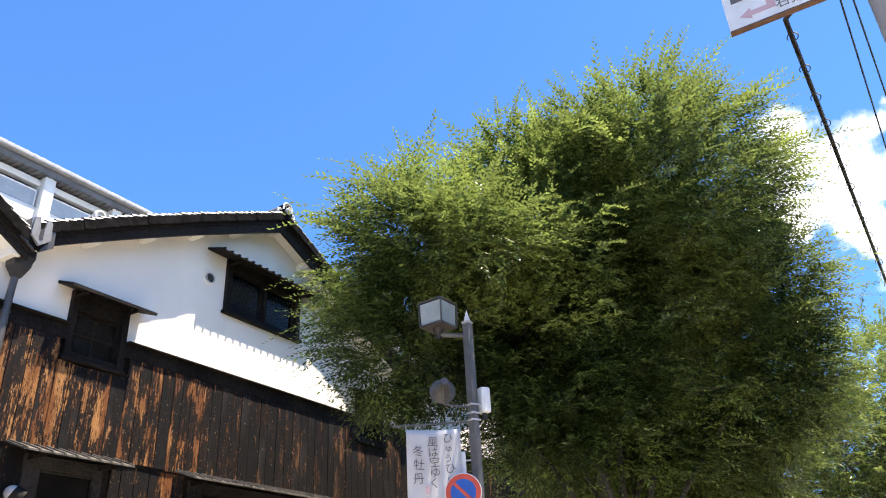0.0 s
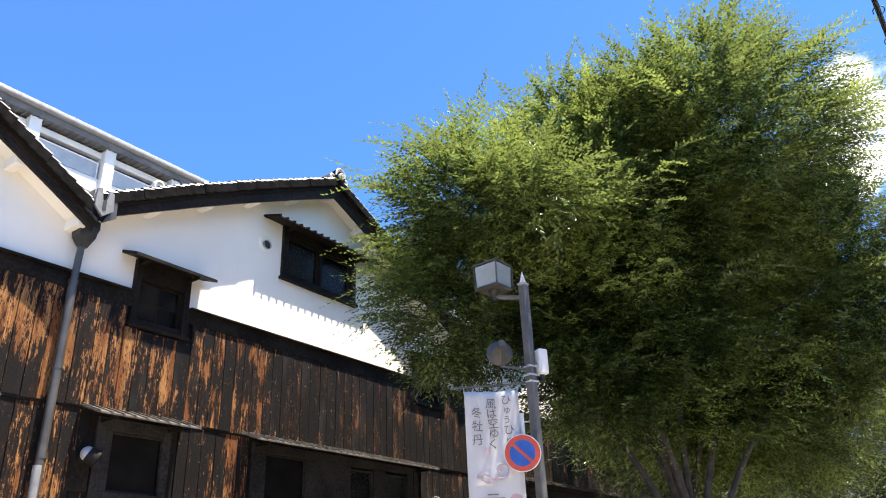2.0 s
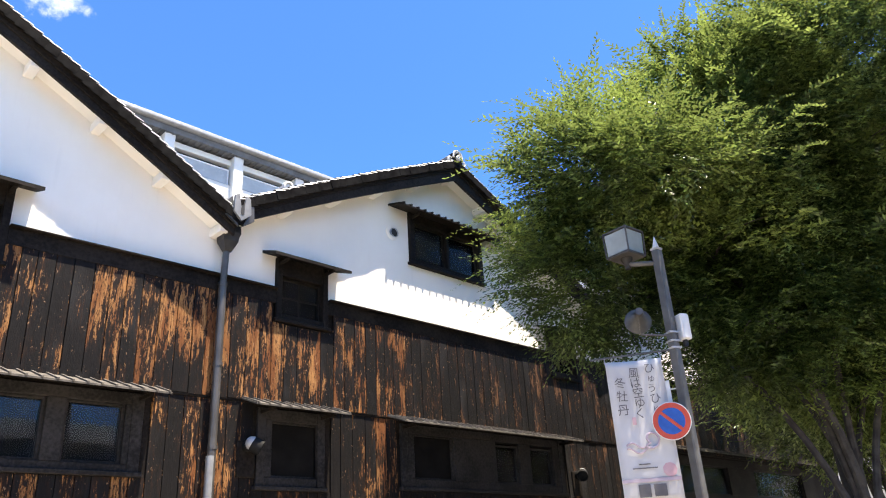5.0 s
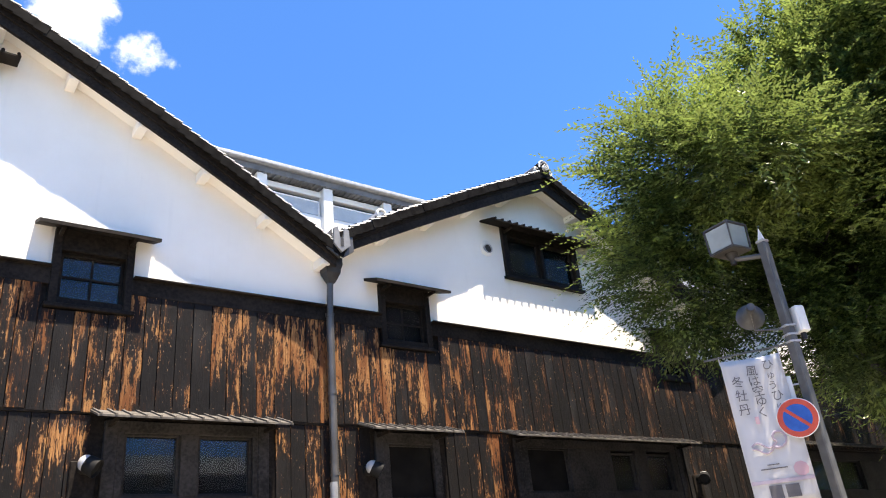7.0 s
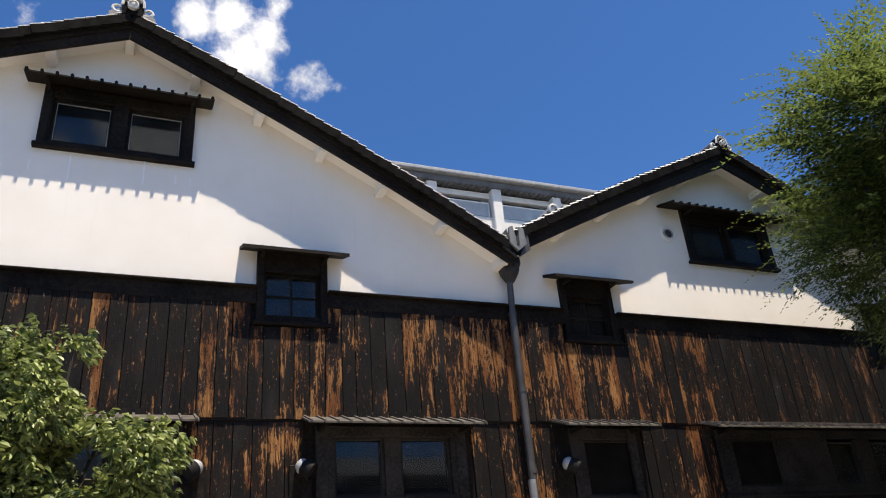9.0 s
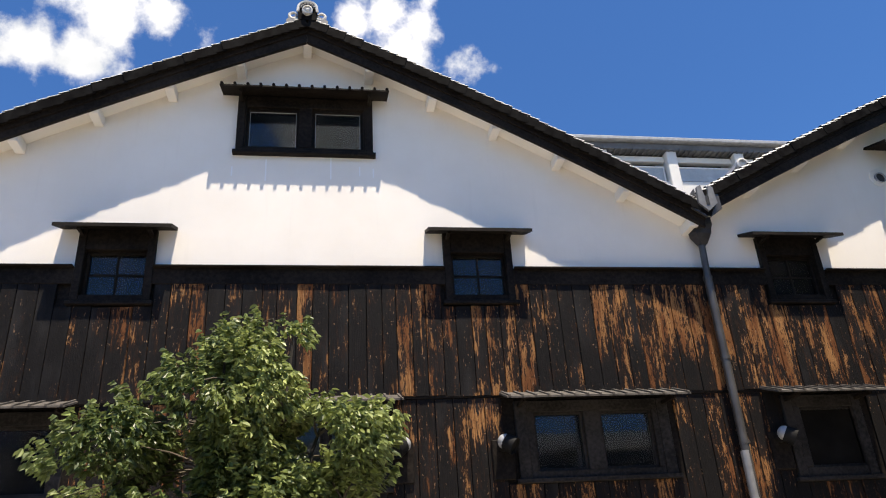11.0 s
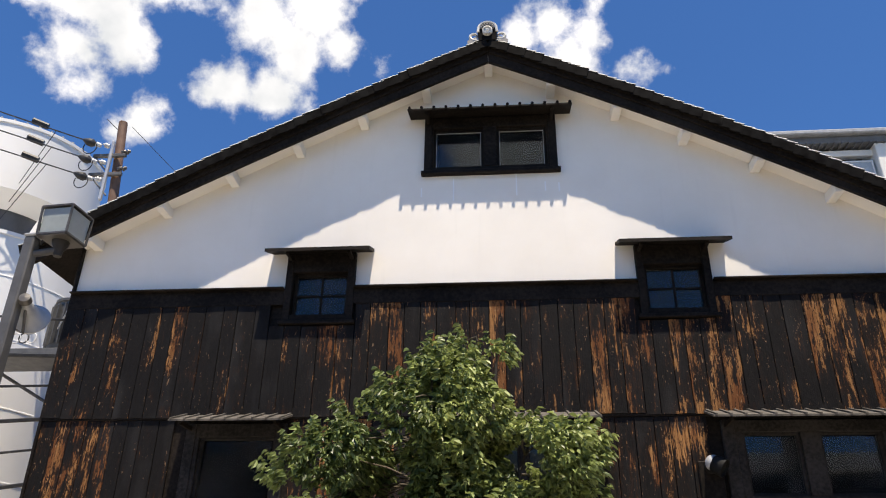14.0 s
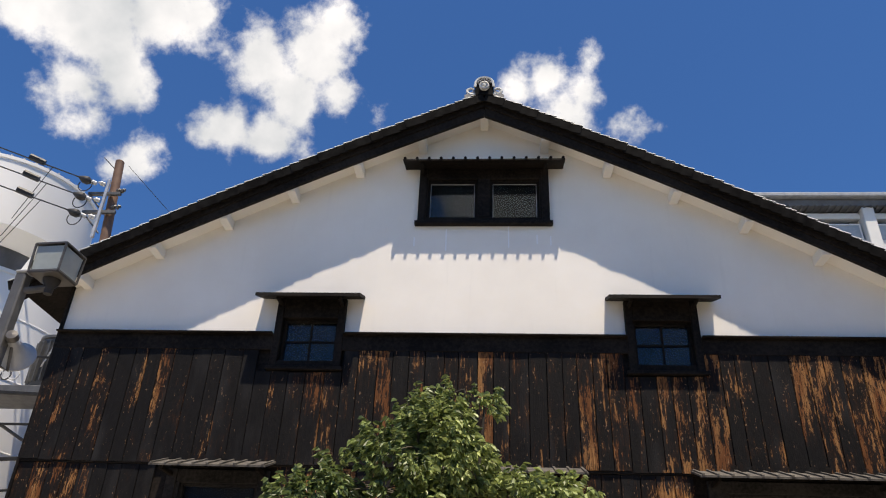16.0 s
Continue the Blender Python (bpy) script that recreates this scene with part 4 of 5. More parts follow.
for x, z, side in ((2.32, 3.10, 1), (1.16, 3.10, -1), (5.76, 3.10, 1), (12.75, 3.02, -1)):
    cowl(x, z, side)

rv = thing("round_vent", "white round vent pipe in the plaster gable", "vent", (8.40, 0, 6.84))
part("collar", Geo().lathe([(0.14, 0.0), (0.14, 0.012), (0.125, 0.02), (0.085, 0.02), (0.085, 0.0)], Matrix.Translation((8.40, 0.0, 6.84)) @ pose(0, 0, 0, 90), 24), PLASTER, rv, smooth=True)
part("sleeve", Geo().lathe([(0.084, 0.0), (0.084, 0.04), (0.074, 0.04), (0.074, 0.01)], Matrix.Translation((8.42, 0.0, 6.83)) @ pose(0, 0, 0, 90), 24), GREY_METAL, rv, smooth=True)
part("mouth", Geo().lathe([(0.073, 0.02), (0.0, 0.022)], Matrix.Translation((8.42, 0.0, 6.83)) @ pose(0, 0, 0, 90), 24), BLACK, rv)


# ---- street lamps ----
def street_lamp(x, y, top, arm, face, label="", reach=0.36, size=1.0):
    """A square steel post with a box lantern on a short arm. arm: unit vector in plan; face: turn of the lantern."""
    a = Vector((arm[0], arm[1], 0)).normalized()
    L = thing("street_lamp", label, "street lamp", (x, y, 0.0), group="lamps along the street")
    turn = Matrix.Translation((x, y, 0)) @ Matrix.Rotation(radians(face), 4, "Z")
    part("post", Geo().box(-0.05, 0.05, -0.05, 0.05, 0, top, 0.012, turn), GALV, L)
    part("base_collar", Geo().box(-0.085, 0.085, -0.085, 0.085, 0, 0.5, 0.012, turn), GALV, L)
    part("post_cap", Geo().box(-0.056, 0.056, -0.056, 0.056, top, top + 0.03, 0.01, turn), GREY_METAL, L)
    part("finial", Geo().hull([turn @ Vector(p) for p in ((-0.03, -0.03, top + 0.03), (0.03, -0.03, top + 0.03), (0.03, 0.03, top + 0.03), (-0.03, 0.03, top + 0.03), (0, 0, top + 0.19))], [(0, 1, 2, 3), (0, 1, 4), (1, 2, 4), (2, 3, 4), (3, 0, 4)]), WHITE_METAL, L)
    c = Vector((x, y, 0)) + a * reach
    part("arm", Geo().tube([(x, y, top - 0.16), (c.x, c.y, top - 0.10)], 0.032, 8), GALV, L)
    hz, w0, w1, hh = top + 0.0, 0.162 * size, 0.170 * size, 0.31 * size
    tm = Matrix.Translation((c.x, c.y, hz)) @ Matrix.Rotation(radians(face), 4, "Z")
    lan = part("lantern", Geo().hull([tm @ Vector((sx * w, sy * w, z)) for w, z in ((w0 - 0.012, 0.02), (w1 - 0.012, hh - 0.02)) for sx, sy in ((-1, -1), (1, -1), (1, 1), (-1, 1))],
               [(0, 1, 2, 3), (4, 5, 6, 7), (0, 1, 5, 4), (1, 2, 6, 5), (2, 3, 7, 6), (3, 0, 4, 7)]), OPAL, L, "milky glass lantern box")
    fr = Geo()
    cor = [[tm @ Vector((sx * w, sy * w, z)) for sx, sy in ((-1, -1), (1, -1), (1, 1), (-1, 1))] for w, z in ((w0, 0.0), (w1, hh))]
    for i in range(4):
        fr.tube([cor[0][i], cor[1][i]], 0.011, 4)
        for ring in cor:
            fr.tube([ring[i], ring[(i + 1) % 4]], 0.011, 4)
    part("lantern_frame", fr, PIPE, L, "dark metal lantern frame")
    part("lantern_floor", Geo().box(-w0, w0, -w0, w0, -0.02, 0.012, 0.004, tm), PIPE, L)
    part("lantern_roof", Geo().box(-w1, w1, -w1, w1, hh, hh + 0.016, 0.006, tm), PIPE, L)
    part("ballast", Geo().lathe([(0.075, -0.02), (0.07, -0.05), (0.04, -0.10), (0.035, -0.16), (0.0, -0.16)], tm, 14), PIPE_DARK, L, smooth=True)
    return L


def horn_speaker(base, way, mount, label, enamel=None):
    """A horn loudspeaker with its driver; way: where it points."""
    s = thing("loudspeaker", label, "loudspeaker", base, group="loudspeakers on the posts")
    m = Vector(way).to_track_quat("Z", "Y").to_matrix().to_4x4()
    m.translation = Vector(base)
    bell = Geo().lathe([(0.035, -0.12), (0.05, -0.06), (0.085, 0.02), (0.13, 0.085), (0.155, 0.10), (0.155, 0.112), (0.13, 0.10), (0.06, 0.02), (0.0, 0.0)], m, 22)
    part("horn", bell, enamel or HORN, s, smooth=True)
    part("driver", Geo().lathe([(0.0, -0.19), (0.045, -0.185), (0.052, -0.13), (0.035, -0.11)], m, 16), PIPE, s, smooth=True)
    part("bracket", Geo().tube([m @ Vector((0, 0, -0.1)), (base[0], base[1], base[2] - 0.2), mount], 0.014, 6), PIPE, s)
    return s


LX, LY = 8.37, -4.76
lamp_a = street_lamp(LX, LY, 4.83, (-0.35, 0.94), -5, label="grey square lamp post with box lantern, carrying sign and banner")
horn_speaker((LX - 0.22, LY + 0.26, 4.02), (0.80, 0.58, -0.12), (LX, LY, 3.78), "grey horn loudspeaker strapped to the lamp post")
sb = thing("junction_box", "white plastic equipment box strapped to the lamp post", "junction box", (LX + 0.1, LY - 0.09, 3.72))
tb = Matrix.Translation((LX + 0.11, LY - 0.09, 3.72)) @ Matrix.Rotation(radians(-28), 4, "Z")
part("box", Geo().box(-0.06, 0.06, -0.07, 0.07, 0, 0.30, 0.015, tb), WHITE_METAL, sb)
part("gland", Geo().lathe([(0.03, -0.07), (0.03, 0.0)], tb, 10), BLACK, sb)
tp = Matrix.Translation((LX, LY, 0)) @ Matrix.Rotation(radians(-28), 4, "Z")
for z in (3.62, 3.70, 3.80):
    part("strap", Geo().box(-0.062, 0.062, -0.062, 0.062, z, z + 0.02, 0.002, tp), ZINC, sb)

# no-parking sign
SX, SY, SZ = 8.20, -4.66, 2.82
away = Vector((0.74 - SX, -8.73 - SY, 0)).normalized()
away = (away + Vector((-0.15, 0.0, 0))).normalized()
ns = thing("no_parking_sign", "round blue no-parking sign with red rim and slash", "road sign", (SX, SY, SZ))
ms = away.to_track_quat("Z", "Y").to_matrix().to_4x4()
ms.translation = Vector((SX, SY, SZ))
part("back_plate", Geo().lathe([(0.0, -0.004), (0.203, -0.004), (0.205, 0.0), (0.203, 0.004), (0.0, 0.0042)], ms, 40), WHITE_METAL, ns, smooth=True)
part("red_ring", Geo().lathe([(0.196, 0.0048), (0.196, 0.0062), (0.142, 0.0062), (0.142, 0.0048)], ms, 40), SIGN_RED, ns)
part("blue_disc", Geo().lathe([(0.142, 0.0045), (0.142, 0.0056), (0.0, 0.0056)], ms, 40), SIGN_BLUE, ns)
part("red_slash", Geo().box(-0.150, 0.150, -0.0175, 0.0175, 0.006, 0.0075, 0, ms @ pose(0, 0, 0, 0, 0, -45)), SIGN_RED, ns)
part("clamp", Geo().tube([ms @ Vector((0, -0.1, -0.01)), (LX, LY, SZ - 0.1)], 0.016, 6), ZINC, ns)

# narrow plate beside the sign
np_ = thing("sign_plate", "narrow pale grey sign plate clamped to the lamp post", "sign", (8.30, -4.62, 2.86))
mp = away.to_track_quat("Z", "Y").to_matrix().to_4x4()
mp.translation = Vector((8.30, -4.62, 3.06))
part("plate", Geo().box(-0.035, 0.035, -0.22, 0.22, -0.008, 0.008, 0.004, mp), WHITE_METAL, np_)
for h in (-0.12, 0.12):
    part("clamp", Geo().tube([mp @ Vector((0, h, -0.008)), (LX, LY, 3.06 + h)], 0.010, 6), ZINC, np_)

# banner
arm_way = Vector((-0.6, 0.8, 0)).normalized()
bn = thing("street_banner", "white hanging street banner with brushed verse", "banner", (LX, LY, 2.0))
for z, n in ((3.60, "upper_rod"), (1.98, "lower_rod")):
    e = Vector((LX, LY, z)) + arm_way * 0.95 + Vector((0, 0, -0.02))
    part(n, Geo().tube([(LX, LY, z + 0.02), e], 0.012, 6), GALV, bn)
B0, B1, BZ0, BZ1 = 0.17, 0.79, 2.02, 3.54
cl = Geo()
nx, nz = 8, 20
front_way = Vector((-arm_way.y, arm_way.x, 0))
if front_way.dot(Vector((-1, -0.5, 0))) < 0:
    front_way = -front_way
for j in range(nz + 1):
    for i in range(nx + 1):
        u, w = i / nx, j / nz
        q = Vector((LX, LY, 0)) + arm_way * (B0 + (B1 - B0) * u) + front_way * (0.018 * math.sin(5 * w + 2 * u) * math.sin(math.pi * w))
        cl.v.append((q.x, q.y, BZ0 + (BZ1 - BZ0) * w + 0.012 * math.sin(math.pi * u) * (-1 if w > 0.9 else 0)))
cl.f = [(j * (nx + 1) + i, j * (nx + 1) + i + 1, (j + 1) * (nx + 1) + i + 1, (j + 1) * (nx + 1) + i) for j in range(nz) for i in range(nx)]
cloth = part("cloth", cl, CLOTH, bn, smooth=True)
cloth.modifiers.new("thickness", "SOLIDIFY").thickness = 0.004
for u, z in ((0.0, BZ1), (1.0, BZ1), (0.0, BZ0), (1.0, BZ0)):
    q = Vector((LX, LY, 0)) + arm_way * (B0 + (B1 - B0) * u)
    part("tie", Geo().tube([(q.x, q.y, z - 0.03), (q.x, q.y, z + (0.06 if z > 3 else -0.05))], 0.006, 5), ZINC, bn)


def on_banner(u, z, turn=0.0):
    """A pose on the banner's face: x to the reader's right, y up."""
    x = -arm_way
    up = Vector((0, 0, 1))
    n = x.cross(up)
    m = Matrix((x, up, n)).transposed().to_4x4()
    q = Vector((LX, LY, 0)) + arm_way * (B0 + (B1 - B0) * (1 - u)) + n.normalized() * 0.026
    m.translation = (q.x, q.y, z)
    return m @ pose(0, 0, 0, 0, 0, turn)


rnd = random.Random(4)
for u, z0, chars, size in ((0.77, 3.42, "ひゅうひゅう", 0.125), (0.49, 3.38, "風は空ゆく", 0.125), (0.20, 3.28, "冬牡丹", 0.13)):
    for i, ch in enumerate(chars):
        s = size * (0.8 if ch in "ゅう" else 1.0)
        lettering("verse_character", ch, s, INK, bn, on_banner(u + rnd.uniform(-0.02, 0.02), z0 - i * size * (0.9 if len(chars) > 3 else 1.15), rnd.uniform(-6, 6)))
part("seal_mark", Geo().box(-0.02, 0.02, -0.04, 0.04, 0, 0.002, 0, on_banner(0.36, 2.86)), PINK, bn, "small red seal")


def ribbon(points, width, name, mat, label=""):
    r = Geo()
    for p in points:
        for s in (-1, 1):
            r.v.append(tuple(on_banner(p[0], p[1] + s * width / 2) @ Vector((0, 0, 0))))
    r.f = [(2 * i, 2 * i + 2, 2 * i + 3, 2 * i + 1) for i in range(len(points) - 1)]
    return part(name, r, mat, bn, label)


for k, (u0, z0, r0) in enumerate(((0.60, 2.66, 0.105),)):
    path = []
    for i in range(26):
        a = -2.2 + i / 25 * 6.2
        r = r0 * (1 - 0.68 * i / 25)
        path.append(on_banner(u0 - 0.0 + (r * math.cos(a)) / (B1 - B0), z0 + r * math.sin(a)).translation)
    part("swirl", Geo().tube([p for p in path], 0.013, 5), MAUVE, bn, "mauve swirling wind motif")
for k in range(2):
    path = [on_banner(0.16 + 0.42 * i / 12, 2.60 - 0.055 * k + 0.03 * math.sin(i * 0.6 + k)).translation for i in range(13)]
    part("wave", Geo().tube(path, 0.010, 5), MAUVE, bn)
part("stripe", Geo().box(-0.305, 0.305, -0.018, 0.018, 0, 0.002, 0, on_banner(0.5, 2.235)), MAUVE, bn, "mauve stripe")
for i, (w, z) in enumerate(((0.06, 2.40), (0.13, 2.36))):
    part("small_print", Geo().box(-w, w, -0.006, 0.006, 0, 0.0015, 0, on_banner(0.42, z)), INK, bn)
part("flower_motif", Geo().lathe([(0.075, 0.0), (0.075, 0.002), (0.0, 0.002)], on_banner(0.83, 2.33) @ pose(0, 0, -0.008), 9), PINK, bn, "faded pink flower motif")
part("mark", Geo().box(-0.062, 0.062, -0.066, 0.066, 0, 0.002, 0, on_banner(0.36, 2.13)), INK, bn, "dark block mark")
part("mark", Geo().box(-0.066, 0.066, -0.062, 0.062, 0, 0.002, 0, on_banner(0.62, 2.13)), INK, bn, "dark block mark")

# lamp post by the far corner
PX, PY = -3.94, -3.10
street_lamp(PX, PY, 4.50, (0.93, 0.2), -5, label="grey square lamp post with milky box lantern", reach=0.235, size=0.86)
horn_speaker((PX + 0.06, PY + 0.12, 3.86), (-0.25, 0.85, -0.3), (PX, PY, 3.7), "pale horn loudspeaker on the lamp post", GREY_METAL)


# ---- behind the brewery ----
def apartment():
    """A long white block with balconies, behind the valley of the roofs."""
    y = 13.0
    k = (y + 8.6) / 19.6
    fx = lambda x: 0.4 + (x - 0.4) * k  # noqa: E731
    fz = lambda z: 1.22 + (z - 1.5) * k  # noqa: E731
    a = thing("apartment_building", "white apartment block with glass balcony panels", "building", (fx(14), y + 5, 0))
    part("wall", Geo().box(fx(2), fx(40), y + 0.9, y + 12, 0, fz(14.8)), WHITE_WALL, a)
    part("roof_slab", Geo().box(fx(1.5), fx(41), y - 0.5, y + 12.5, fz(14.86), fz(15.0), 0.03), GREY_METAL, a, "grey metal roof edge")
    eave = Geo()
    eave.box(fx(1.5), fx(41), y - 0.3, y + 1.6, fz(14.62), fz(14.84), 0.01)
    x = fx(1.6)
    while x < fx(40):
        eave.box(x, x + 0.05, y - 0.36, y + 1.6, fz(14.57), fz(14.64))
        x += 0.22
    part("eave_soffit", eave, EAVE, a, "grey ribbed eave")
    part("beam", Geo().box(fx(2), fx(40), y, y + 0.25, fz(14.32), fz(14.53), 0.02), WHITE_WALL, a)
    for i in range(-2, 12):
        x = fx(11.30 + 2.36 * i)
        if x < fx(2):
            continue
        part("pier", Geo().box(x - 0.19, x + 0.19, y - 0.25, y + 1.6, 0, fz(14.60), 0.02), WHITE_WALL, a)
    for z in (13.1, 10.2, 7.3):
        part("parapet", Geo().box(fx(2), fx(40), y - 0.04, y + 0.12, fz(z), fz(z + 0.48), 0.015), WHITE_WALL, a)
        part("slab", Geo().box(fx(2), fx(40), y + 0.13, y + 1.6, fz(z), fz(z + 0.12), 0.01), WHITE_WALL, a)
        for i in range(-2, 11):
            x0, x1 = fx(11.52 + 2.36 * i), fx(13.42 + 2.36 * i)
            if x0 < fx(2):
                continue
            pn = part("balcony_panel", Geo().box(x0 + 0.05, x1 - 0.05, y - 0.02, y, fz(z + 0.50), fz(z + 0.98)), BALCONY, a, "blue-grey glass balcony panel")
            pn.visible_shadow = False
            r = Geo()
            r.box(x0, x1, y - 0.04, y + 0.02, fz(z + 0.98), fz(z + 1.03), 0.008)
            r.box(x0, x0 + 0.05, y - 0.04, y + 0.02, fz(z + 0.48), fz(z + 0.98), 0.006)
            r.box(x1 - 0.05, x1, y - 0.04, y + 0.02, fz(z + 0.48), fz(z + 0.98), 0.006)
            part("panel_frame", r, WHITE_METAL, a)
            part("back_window", Geo().box(x0 + 0.2, x1 - 0.3, y + 0.87, y + 0.898, fz(z + 0.15), fz(z + 1.2)), OPAL, a)


apartment()

# end of a descending ridge on the lower roof
fin = thing("ridge_finial", "small grey round ridge-end tile on the lower roof", "roof ornament", (6.95, 1.0, 7.2))
part("boss", Geo().lathe([(0.10, 0), (0.10, 0.06), (0.07, 0.07), (0.065, 0.03), (0.0, 0.05)], Matrix.Translation((6.93, 1.0, 7.64)) @ pose(0, 0, 0, 90), 18), TILE_PALE, fin, smooth=True)
part("stand", Geo().prism([(6.68, 7.02), (7.22, 7.24), (7.08, 7.56), (6.94, 7.76), (6.80, 7.56)], 1.01, 1.5), TILE, fin)
part("descending_ridge", Geo().box(6.84, 7.06, 1.5, 14.0, 7.1, 7.5, 0.03), TILE, fin)


def tank():
    """Two white steel drums, one above the other, on a narrower neck."""
    c = Vector((-12.25, 6.7, 0))
    t = thing("storage_tank", "stacked white steel storage tanks behind the brewery", "tank", (c.x, c.y, 0))
    m = Matrix.Translation(c)
    R, S = 2.09, 2.5
    part("upper_drum", Geo().lathe([(0.0, 9.9), (R - 0.45, 9.93), (R, 10.2), (R, 11.84), (R + 0.03, 11.86), (R + 0.03, 11.94), (R - 0.05, 11.96), (0.0, 12.2)], m, 64), TANK, t, "white painted steel drum", smooth=True)
    part("neck", Geo().lathe([(1.5, 8.9), (1.5, 9.95)], m, 48), PIPE, t, "dark supporting neck", smooth=True)
    part("lower_drum", Geo().lathe([(S, 0.0), (S, 8.9), (S + 0.03, 8.92), (S + 0.03, 9.0), (S - 0.06, 9.03), (0.0, 9.15)], m, 64), TANK, t, "white painted lower drum", smooth=True)
    for z in (8.0, 6.7, 5.3, 3.9):
        r = S if z < 9.5 else R
        part("weld_band", Geo().lathe([(r, z - 0.02), (r + 0.010, z - 0.01), (r + 0.010, z + 0.01), (r, z + 0.02)], m, 64), TANK, t, smooth=True)
    for i in range(48):
        a = 2 * math.pi * i / 48
        x, y = c.x + (R - 0.02) * math.cos(a), c.y + (R - 0.02) * math.sin(a)
        part("rim_stud", Geo().tube([(x, y, 11.93), (x, y, 11.99)], 0.03, 5), GREY_METAL, t)


tank()


def wire(points, r, sag=0.0, sides=5, n=14):
    """A hanging wire between points."""
    path = []
    for p, q in zip(points, points[1:]):
        p, q = Vector(p), Vector(q)
        for i in range(n + 1):
            u = i / n
            path.append(p.lerp(q, u) - Vector((0, 0, 4 * sag * u * (1 - u))))
    return Geo().tube(path, r, sides)


def utility_pole():
    x, y, top = -8.60, 5.25, 12.0
    p = thing("utility_pole", "rusty brown steel utility pole with insulators and transformer", "utility pole", (x, y, 0))
    part("shaft", Geo().tube([(x + 1.02, y, 0), (x - 0.14, y, top)], [0.15, 0.10], 16), RUST, p, smooth=True)
    part("cap", Geo().lathe([(0.103, 0), (0.095, 0.03), (0.0, 0.045)], Matrix.Translation((x - 0.14, y, top)), 16), RUST, p, smooth=True)
    part("step_bolt", Geo().tube([(x - 0.2, y, top - 0.2), (x - 0.50, y - 0.1, top + 0.08)], 0.012, 5), GALV, p)
    for k, z in enumerate((10.95, 10.45)):
        part("cross_arm", Geo().box(x - 0.55, x + 0.22, y - 0.2, y - 0.12, z, z + 0.08, 0.008), GALV, p)
        part("brace", Geo().tube([(x - 0.5, y - 0.16, z), (x - 0.05, y - 0.14, z - 0.5)], 0.02, 5), GALV, p)
    part("riser", Geo().box(x - 0.15, x - 0.09, y - 0.24, y - 0.16, 9.8, 11.35, 0.01), ZINC, p)
    for k, z in enumerate((11.20, 10.75, 10.30)):
        for q in range(2):
            bx = x - 0.18 - 0.18 * q
            m = Matrix.Translation((bx, y - 0.22 - 0.05 * q, z)) @ pose(0, 0, 0, 0, -75, 20)
            part("insulator", Geo().lathe([(0.02, 0), (0.05, 0.01), (0.055, 0.05), (0.03, 0.06), (0.055, 0.07), (0.055, 0.11), (0.025, 0.12), (0.02, 0.16)], m, 10), CERAMIC, p, "white porcelain insulator", smooth=True)
        part("cover", Geo().tube([(x - 0.48, y - 0.3, z + 0.02), (x - 0.56, y - 0.32, z + 0.05), (x - 0.66, y - 0.34, z + 0.08), (x - 0.76, y - 0.38, z + 0.12)], [0.04, 0.10, 0.09, 0.03], 9), BLACK, p, "black insulating cover", smooth=True)
        loop = [(x - 0.58 + 0.16 * math.cos(a), y - 0.34, z - 0.08 + 0.17 * math.sin(a)) for a in [2.6 + 4.6 * i / 12 for i in range(13)]]
        part("jumper", Geo().tube(loop, 0.012, 5), BLACK, p)
    for k, z in enumerate((11.05, 10.6)):
        for q in range(2):
            m = Matrix.Translation((x + 0.10 + 0.10 * q, y - 0.16, z)) @ pose(0, 0, 0, 0, 60, 0)
            part("insulator", Geo().lathe([(0.02, 0), (0.05, 0.01), (0.055, 0.05), (0.03, 0.06), (0.05, 0.08), (0.02, 0.12)], m, 10), PIPE, p, smooth=True)
    # transformer and its shelf lower down
    tx, ty, tz = x + 0.35, y - 0.7, 6.05
    part("transformer", Geo().lathe([(0.0, 0.0), (0.36, 0.0), (0.40, 0.05), (0.40, 0.95), (0.43, 0.97), (0.43, 1.02), (0.0, 1.08)], Matrix.Translation((tx, ty, tz)), 24), HORN, p, "grey finned transformer drum", smooth=True)
    for i in range(20):
        a = 2 * math.pi * i / 20
        part("fin", Geo().box(-0.008, 0.008, 0.40, 0.47, tz + 0.1, tz + 0.9, 0, Matrix.Translation((tx, ty, 0)) @ Matrix.Rotation(a, 4, "Z")), HORN, p)
    part("shelf", Geo().box(x - 1.4, x + 1.0, ty - 0.5, ty + 0.5, tz - 0.16, tz - 0.02, 0.01), GALV, p)
    part("shelf_arm", Geo().tube([(x - 1.2, ty - 0.4, tz - 0.16), (x, y, tz - 0.9)], 0.03, 6), GALV, p)
    for i in range(4):
        coil = [(x - 0.75 + 0.16 * i + 0.10 * math.cos(a), ty - 0.3, tz + 0.25 + 0.10 * math.sin(a)) for a in [2 * math.pi * j / 12 for j in range(13)]]
        part("cable_loop", Geo().tube(coil, 0.014, 5), CERAMIC if i % 2 else BLACK, p)
    part("wall_hook", Geo().tube([(x + 1.2, y - 2.5, 5.9), (x + 2.6, y - 4.5, 5.35), (x + 2.62, y - 4.5, 5.42)], 0.012, 5), ZINC, p)
    w = thing("power_lines", "thin black overhead power lines", "cables", (x, y, 10), kind="stuff")
    far = (-30.0, -6.0)
